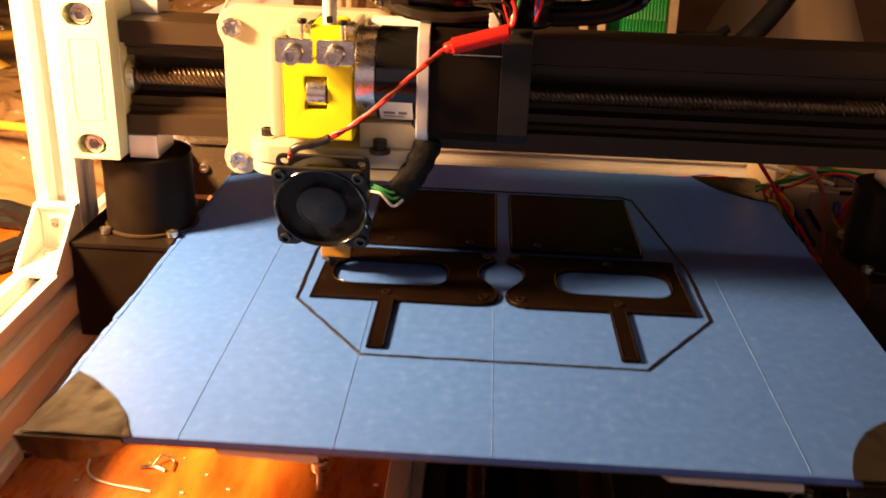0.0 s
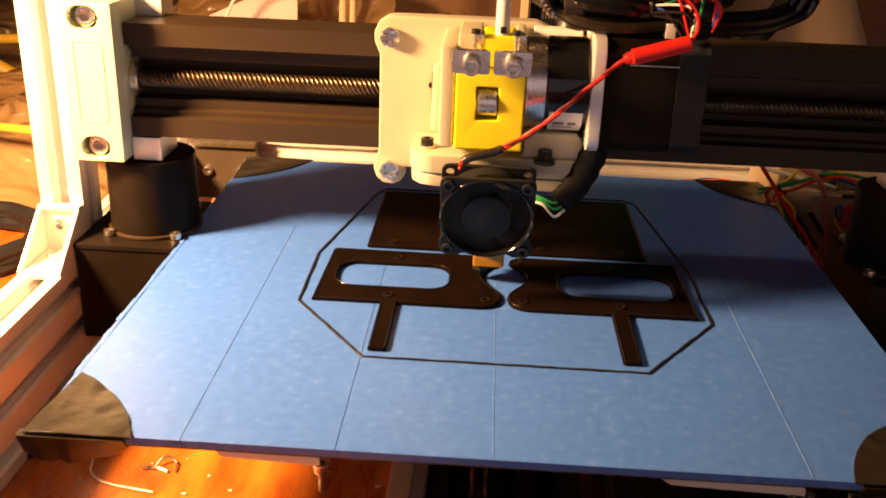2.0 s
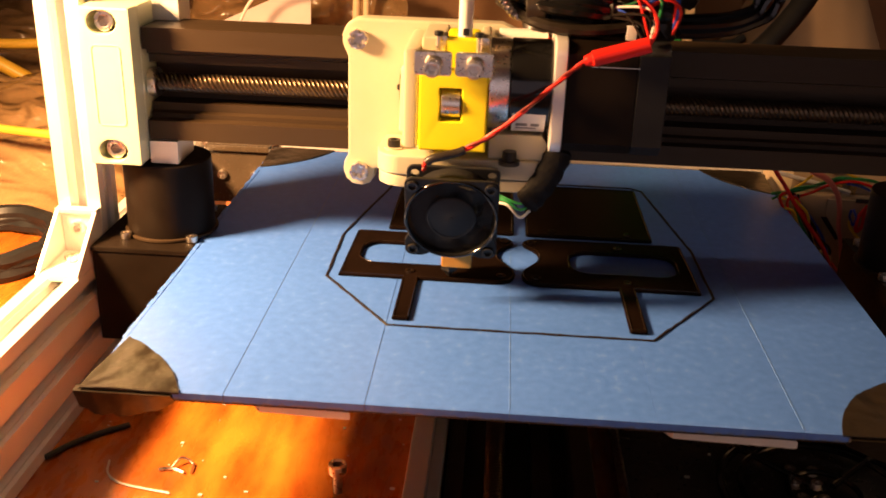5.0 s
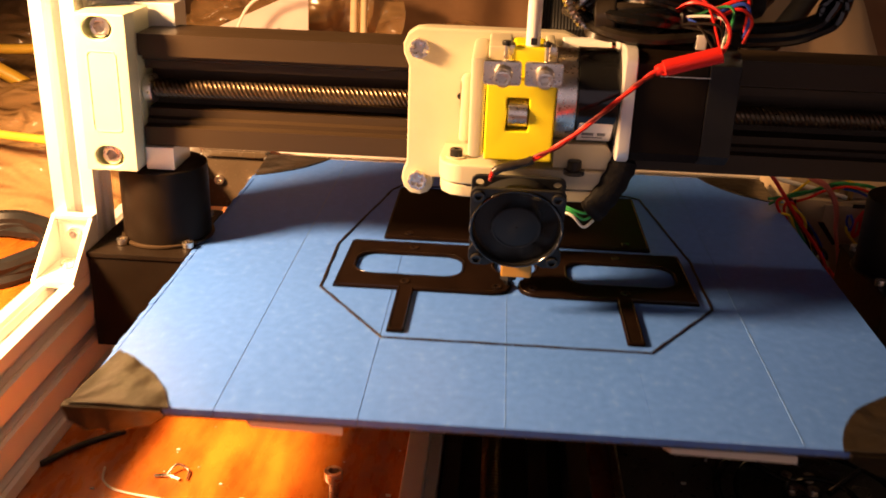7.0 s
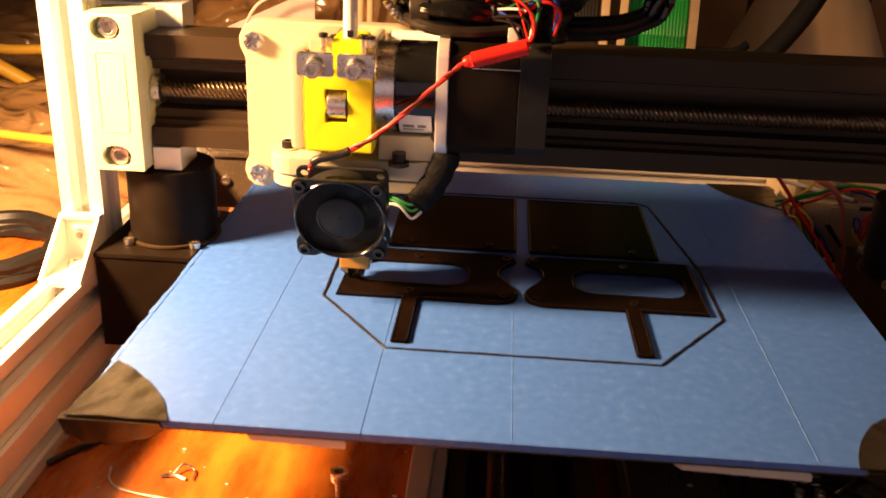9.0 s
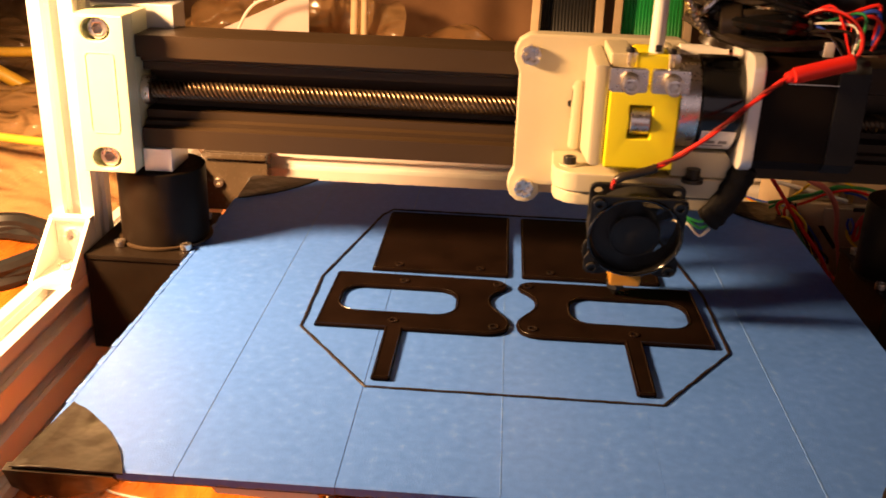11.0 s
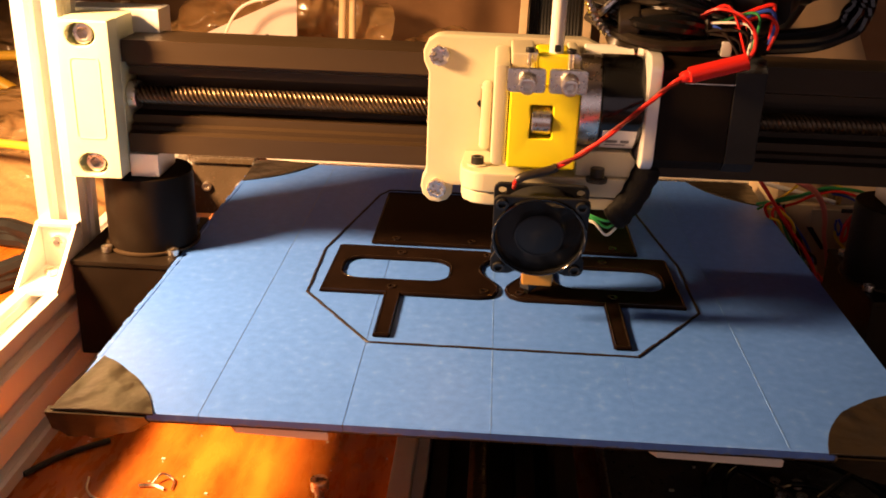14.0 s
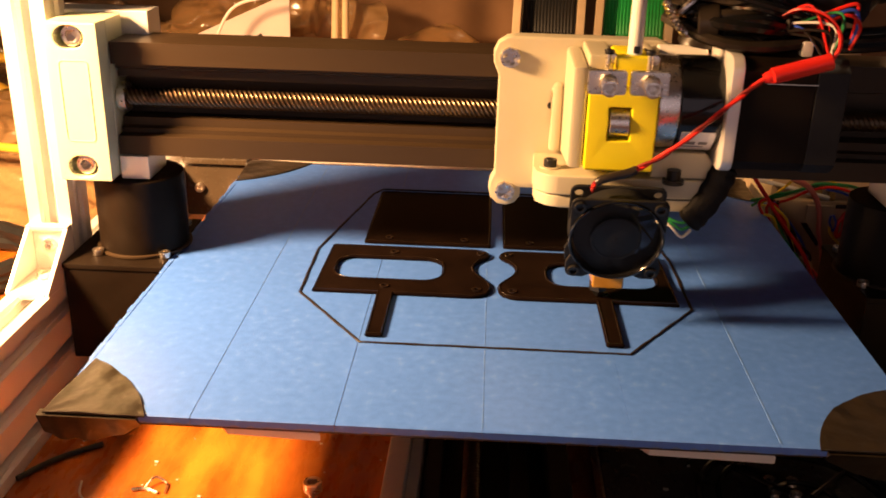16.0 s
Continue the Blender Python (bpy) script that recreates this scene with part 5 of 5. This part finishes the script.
def clippings():
    rnd = random.Random(5)
    z = TABLE_Z
    for x, y in ((-0.1345, 0.0620),):
        b = tube([(x, y, z + 0.0008), (x + 0.006, y + 0.001, z + 0.0008), (x + 0.011, y - 0.001, z + 0.0008)], 0.0008, 6)
        b = tube([(x + 0.005, y + 0.001, z + 0.001), (x + 0.008, y + 0.006, z + 0.003), (x + 0.013, y + 0.005, z + 0.001), (x + 0.014, y - 0.001, z + 0.0006)], 0.0005, 6, b)
        solid("wire_clipping", b, STEEL, "bent offcut of thin wire on the bench", "wire offcut", "wire offcuts")
    b = tube([(-0.1570, 0.0660, z + 0.0006), (-0.1540, 0.0570, z + 0.0006), (-0.1455, 0.0510, z + 0.0006), (-0.1250, 0.0470, z + 0.0006)], 0.0005, 6)
    solid("wire_clipping", b, WHITEW, "curved strand of clear plastic on the bench", "wire offcut", "wire offcuts")
    b = tube([(-0.1835, 0.0640, z + 0.0014), (-0.176, 0.076, z + 0.0014), (-0.1660, 0.0860, z + 0.0014), (-0.158, 0.092, z + 0.0014)], 0.0013, 8)
    solid("black_cable", b, BLACK_PLASTIC, "short black cord beside the frame", "cord")
    b = tube([(-0.0886, 0.1156, z + 0.0006), (-0.078, 0.1120, z + 0.0006), (-0.070, 0.1130, z + 0.001), (-0.0582, 0.1288, z + 0.0006)], 0.0004, 6)
    solid("black_strand", b, BLACK_PLASTIC, "thin dark strand of plastic on the bench", "strand")
    bm = bmesh.new()
    for _ in range(70):
        x, y = rnd.uniform(-0.17, -0.034), rnd.uniform(-0.02, 0.19)
        s = rnd.uniform(0.0003, 0.0010)
        bm = box(x, x + s * rnd.uniform(1, 2.2), y, y + s, z, z + s * 0.7, 0, bm)
    solid("crumbs", bm, WHITEW, "pale crumbs of plastic scattered on the bench", "crumbs", kind="stuff")


loose_screw()
loose_nut()
clippings()


# ---- clutter behind and beside the printer ----
def cable_coil(x, y, r, thick, mat, label, turns=3):
    pts = []
    rnd = random.Random(int(r * 10000))
    for k in range(turns * 24):
        a = math.tau * k / 24
        rr = r + rnd.uniform(-1, 1) * thick * 0.25
        pts.append((x + rr * math.cos(a), y + rr * 0.95 * math.sin(a), TABLE_Z + thick * (1.0 + 0.8 * (k // 24)) + thick * 0.25 * math.sin(a * 2)))
    solid("cable_coil", tube(pts, thick, 8, steps=2), mat, label, "cable coil", "cable coils")


cable_coil(-0.318, 0.264, 0.046, 0.0052, BLACK_PLASTIC, "coil of thick black cable on the bench")
cable_coil(-0.306, 0.245, 0.011, 0.0011, FILAMENT, "small ring of green wire on the bench", 1)


def plastic_bag(x0, x1, y0, y1, amp, seed, label, z=None, rise=0.0, mat=None):
    b = crumpled(x0, x1, y0, y1, (TABLE_Z if z is None else z), 120, amp, seed, rise, 30.0, 0.45)
    ob = solid("plastic_bag", b, mat or FLEX, label, "plastic bag", "plastic bags", smooth=70)
    ob.modifiers.new("thick", "SOLIDIFY").thickness = 0.0004
    return ob


plastic_bag(-0.50, -0.235, 0.325, 0.60, 0.018, 1.7, "crumpled clear plastic bag shining in the lamp light", rise=0.05)
plastic_bag(-0.62, -0.26, 0.56, 0.86, 0.018, 5.2, "crumpled clear plastic bag behind the frame", rise=0.10)
plastic_bag(-0.14, 0.06, 0.50, 0.66, 0.016, 9.4, "clear plastic wrapping over a carton", rise=0.10)


def hose_loop():
    b = tube([(-0.52, 0.52, 0.050), (-0.45, 0.50, 0.018), (-0.414, 0.50, -0.0015), (-0.394, 0.50, -0.012), (-0.374, 0.50, -0.0245), (-0.350, 0.49, -0.040), (-0.33, 0.47, -0.060)], 0.0058, 12)
    solid("yellow_hose", b, MUSTARD, "mustard-yellow plastic hose lying over the clutter", "hose", "yellow hoses")
    b = tube([(-0.56, 0.53, -0.030), (-0.48, 0.525, 0.012), (-0.42, 0.52, 0.0105), (-0.37, 0.52, 0.0125), (-0.32, 0.52, 0.008), (-0.27, 0.52, -0.050)], 0.0042, 12)
    solid("yellow_hose", b, MUSTARD, "mustard-yellow plastic hose arching behind a plastic bag", "hose", "yellow hoses")
    b = tube([(-0.52, 0.40, -0.005), (-0.38, 0.36, -0.012), (-0.25, 0.33, -0.012)], 0.003, 8)
    solid("yellow_cable", b, MUSTARD, "thin yellow cord across a plastic bag", "cord")


hose_loop()


def carton(x0, x1, y0, y1, z0, z1, turn, label, mat=CARD):
    t = thing("carton", (x0 + x1) / 2, (y0 + y1) / 2, z0, label, "box", "cartons")
    part("side", box(x0, x1, y0, y1, z0, z1 - 0.001, 0.0015), mat, t)
    part("flap", box(x0 - 0.002, (x0 + x1) / 2 - 0.001, y0 - 0.002, y1, z1 - 0.0008, z1 + 0.0015, 0.0005), mat, t)
    part("flap", box((x0 + x1) / 2 + 0.001, x1 + 0.002, y0 - 0.002, y1, z1 - 0.0008, z1 + 0.0015, 0.0005), mat, t)
    t.matrix_basis = pose((x0 + x1) / 2, (y0 + y1) / 2, z0, 0, 0, turn)
    return t


carton(-0.62, -0.28, 0.88, 1.05, TABLE_Z, 0.06, 4, "brown cardboard carton at the back of the bench")
carton(-0.17, 0.06, 0.67, 0.86, TABLE_Z, 0.16, -6, "brown cardboard carton wrapped in clear plastic")
carton(0.30, 0.62, 0.70, 0.98, TABLE_Z, 0.20, 12, "brown cardboard carton behind the filament spools")
carton(0.10, 0.26, 0.82, 0.98, TABLE_Z, 0.14, -3, "low brown cardboard carton at the back")


def paper_sheet():
    b = bmesh.new()
    rows = []
    for i in range(13):
        u = i / 12
        x = -0.260 + 0.105 * u
        z = 0.026 + 0.048 * u
        rows.append([b.verts.new(v) for v in ((x, 0.500, z - 0.10), (x + 0.002, 0.498, z), (x + 0.002, 0.4995, z), (x, 0.5015, z - 0.10))])
    for i in range(12):
        for j in range(4):
            b.faces.new((rows[i][j], rows[i][(j + 1) % 4], rows[i + 1][(j + 1) % 4], rows[i + 1][j]))
    b.faces.new(rows[0])
    b.faces.new(rows[-1][::-1])
    t = thing("paper_sheet", -0.207, 0.50, TABLE_Z, "white paper sheet leaning in the clutter, with a black mark", "paper")
    part("sheet", b, PAPER, t)
    part("mark", tube([(-0.1830, 0.4970, 0.0345), (-0.1790, 0.4968, 0.0370), (-0.1750, 0.4968, 0.0395)], 0.0032, 10), BLACK_PLASTIC, t)
    part("prop", box(-0.250, -0.160, 0.503, 0.560, TABLE_Z, -0.030, 0.001), CARD, t)


paper_sheet()


def dark_clutter():
    b = tube([(-0.30, 0.60, -0.02), (-0.24, 0.56, 0.04), (-0.17, 0.56, 0.055), (-0.10, 0.60, 0.03)], 0.022, 12, ring=lambda i: 1 + 0.2 * math.sin(i * 1.9))
    solid("plastic_wrapping", b, FLEX, "rumpled clear brown wrapping behind the paper", "wrapping")
    b = cyl((-0.374, 0.540, TABLE_Z), (-0.374, 0.540, 0.075), 0.0190, seg=28, bevel=0.004)
    solid("black_bottle", b, BLACK_PLASTIC, "black plastic canister behind the printer", "canister")
    for a, c, r in ((-0.118, -0.110, 0.0030), (-0.109, -0.104, 0.0026)):
        solid("wooden_stick", cyl((a, 0.480, TABLE_Z), (c, 0.480, 0.20), r, seg=12), PLY, "thin pale wooden stick standing behind the beam", "stick", "wooden sticks")
    b = tube([(-0.21, 0.47, 0.03), (-0.19, 0.465, 0.065), (-0.16, 0.465, 0.075), (-0.125, 0.47, 0.078), (-0.108, 0.475, 0.075)], 0.0012, 8)
    solid("clear_strand", b, WHITEW, "clear plastic strand looping over the clutter", "strand")


dark_clutter()


def filament_spool(x, y, z, width, r, turn, mat, label):
    """Flanged reel with its axis level: two plywood flanges, a hub and wound strands."""
    t = thing("filament_spool", x, y, z - r, label, "filament spool", "filament spools")
    for s in (-1, 1):
        a = s * width / 2
        loop = circle(0, 0, r, 48)
        holes = [circle(0.55 * r * math.cos(k * math.tau / 3 + 0.5), 0.55 * r * math.sin(k * math.tau / 3 + 0.5), r * 0.2, 16) for k in range(3)] + [circle(0, 0, r * 0.16, 16)]
        bm = slab([loop] + holes, a - 0.003, a + 0.003, 0.0008, SIDEWAYS)
        bmesh.ops.translate(bm, verts=bm.verts, vec=(x, y, z))
        part("flange", bm, PLY, t, "pale plywood flange")
    bm = cyl((x - width / 2 + 0.003, y, z), (x + width / 2 - 0.003, y, z), r * 0.35, seg=24)
    part("hub", bm, PLY, t)
    n = int((width - 0.008) / 0.0024)
    bm = bmesh.new()
    for k in range(n):
        xx = x - width / 2 + 0.005 + 0.0024 * (k + 0.5)
        ring = [(xx, y + r * 0.86 * math.cos(math.tau * j / 40), z + r * 0.86 * math.sin(math.tau * j / 40)) for j in range(40)]
        bm = tube(ring, 0.0013, 6, bm, steps=1, closed=True)
    w = tagged(part("winding", bm, mat, t), kind="stuff")
    part("winding_core", cyl((x - width / 2 + 0.0035, y, z), (x + width / 2 - 0.0035, y, z), r * 0.855, seg=40), mat, w)
    t.matrix_basis = pose(x, y, z - r, 0, 0, turn)
    return t


filament_spool(0.118, 0.540, 0.030, 0.050, 0.100, -7, FILAMENT, "reel of bright green filament with pale flanges")
filament_spool(0.052, 0.540, 0.030, 0.046, 0.100, -4, BLACK_PLASTIC, "reel of black filament with pale flanges")


def back_right():
    b = crumpled(0.17, 0.34, 0.52, 0.66, -0.05, 30, 0.02, 3.3, 0.16, 14)
    ob = solid("brown_bag", b, KRAFT, "rounded brown paper bag behind the reels", "paper bag", smooth=40)
    ob.modifiers.new("thick", "SOLIDIFY").thickness = 0.0006
    b = tube([(0.150, 0.44, 0.020), (0.185, 0.44, 0.050), (0.215, 0.45, 0.090), (0.235, 0.46, 0.14)], 0.008, 12)
    solid("black_strap", b, BLACK_PLASTIC, "dark padded strap hanging behind the beam", "strap")
    for k in range(4):
        b = tube([(0.135, 0.45, 0.030 + 0.006 * k), (0.160, 0.445, 0.031 + 0.006 * k), (0.172, 0.45, 0.036 + 0.006 * k)], 0.0034, 8)
        solid("dark_rod", b, BLACK_PLASTIC, "dark rounded rod in a small bundle", "rod", "bundle of rods")


back_right()


# ---- what moves: the bed with its pieces, the head, the fan's rotor ----
def motions():
    for ob in [bed] + pieces:
        o = ob.matrix_basis.translation.copy()
        walk(ob, [(t, pose(o.x, o.y + d, o.z)) for t, d in BED_TRAVEL])
    o = head.matrix_basis.translation.copy()
    walk(head, [(t, pose(o.x + d, o.y, o.z)) for t, d in HEAD_TRAVEL])
    for ob, base in ROTOR:
        walk(ob, [(k / 30, base @ pose(0, 0, 0, 0, 0, 76.0 * k)) for k in range(16 * 30 + 1)])


motions()
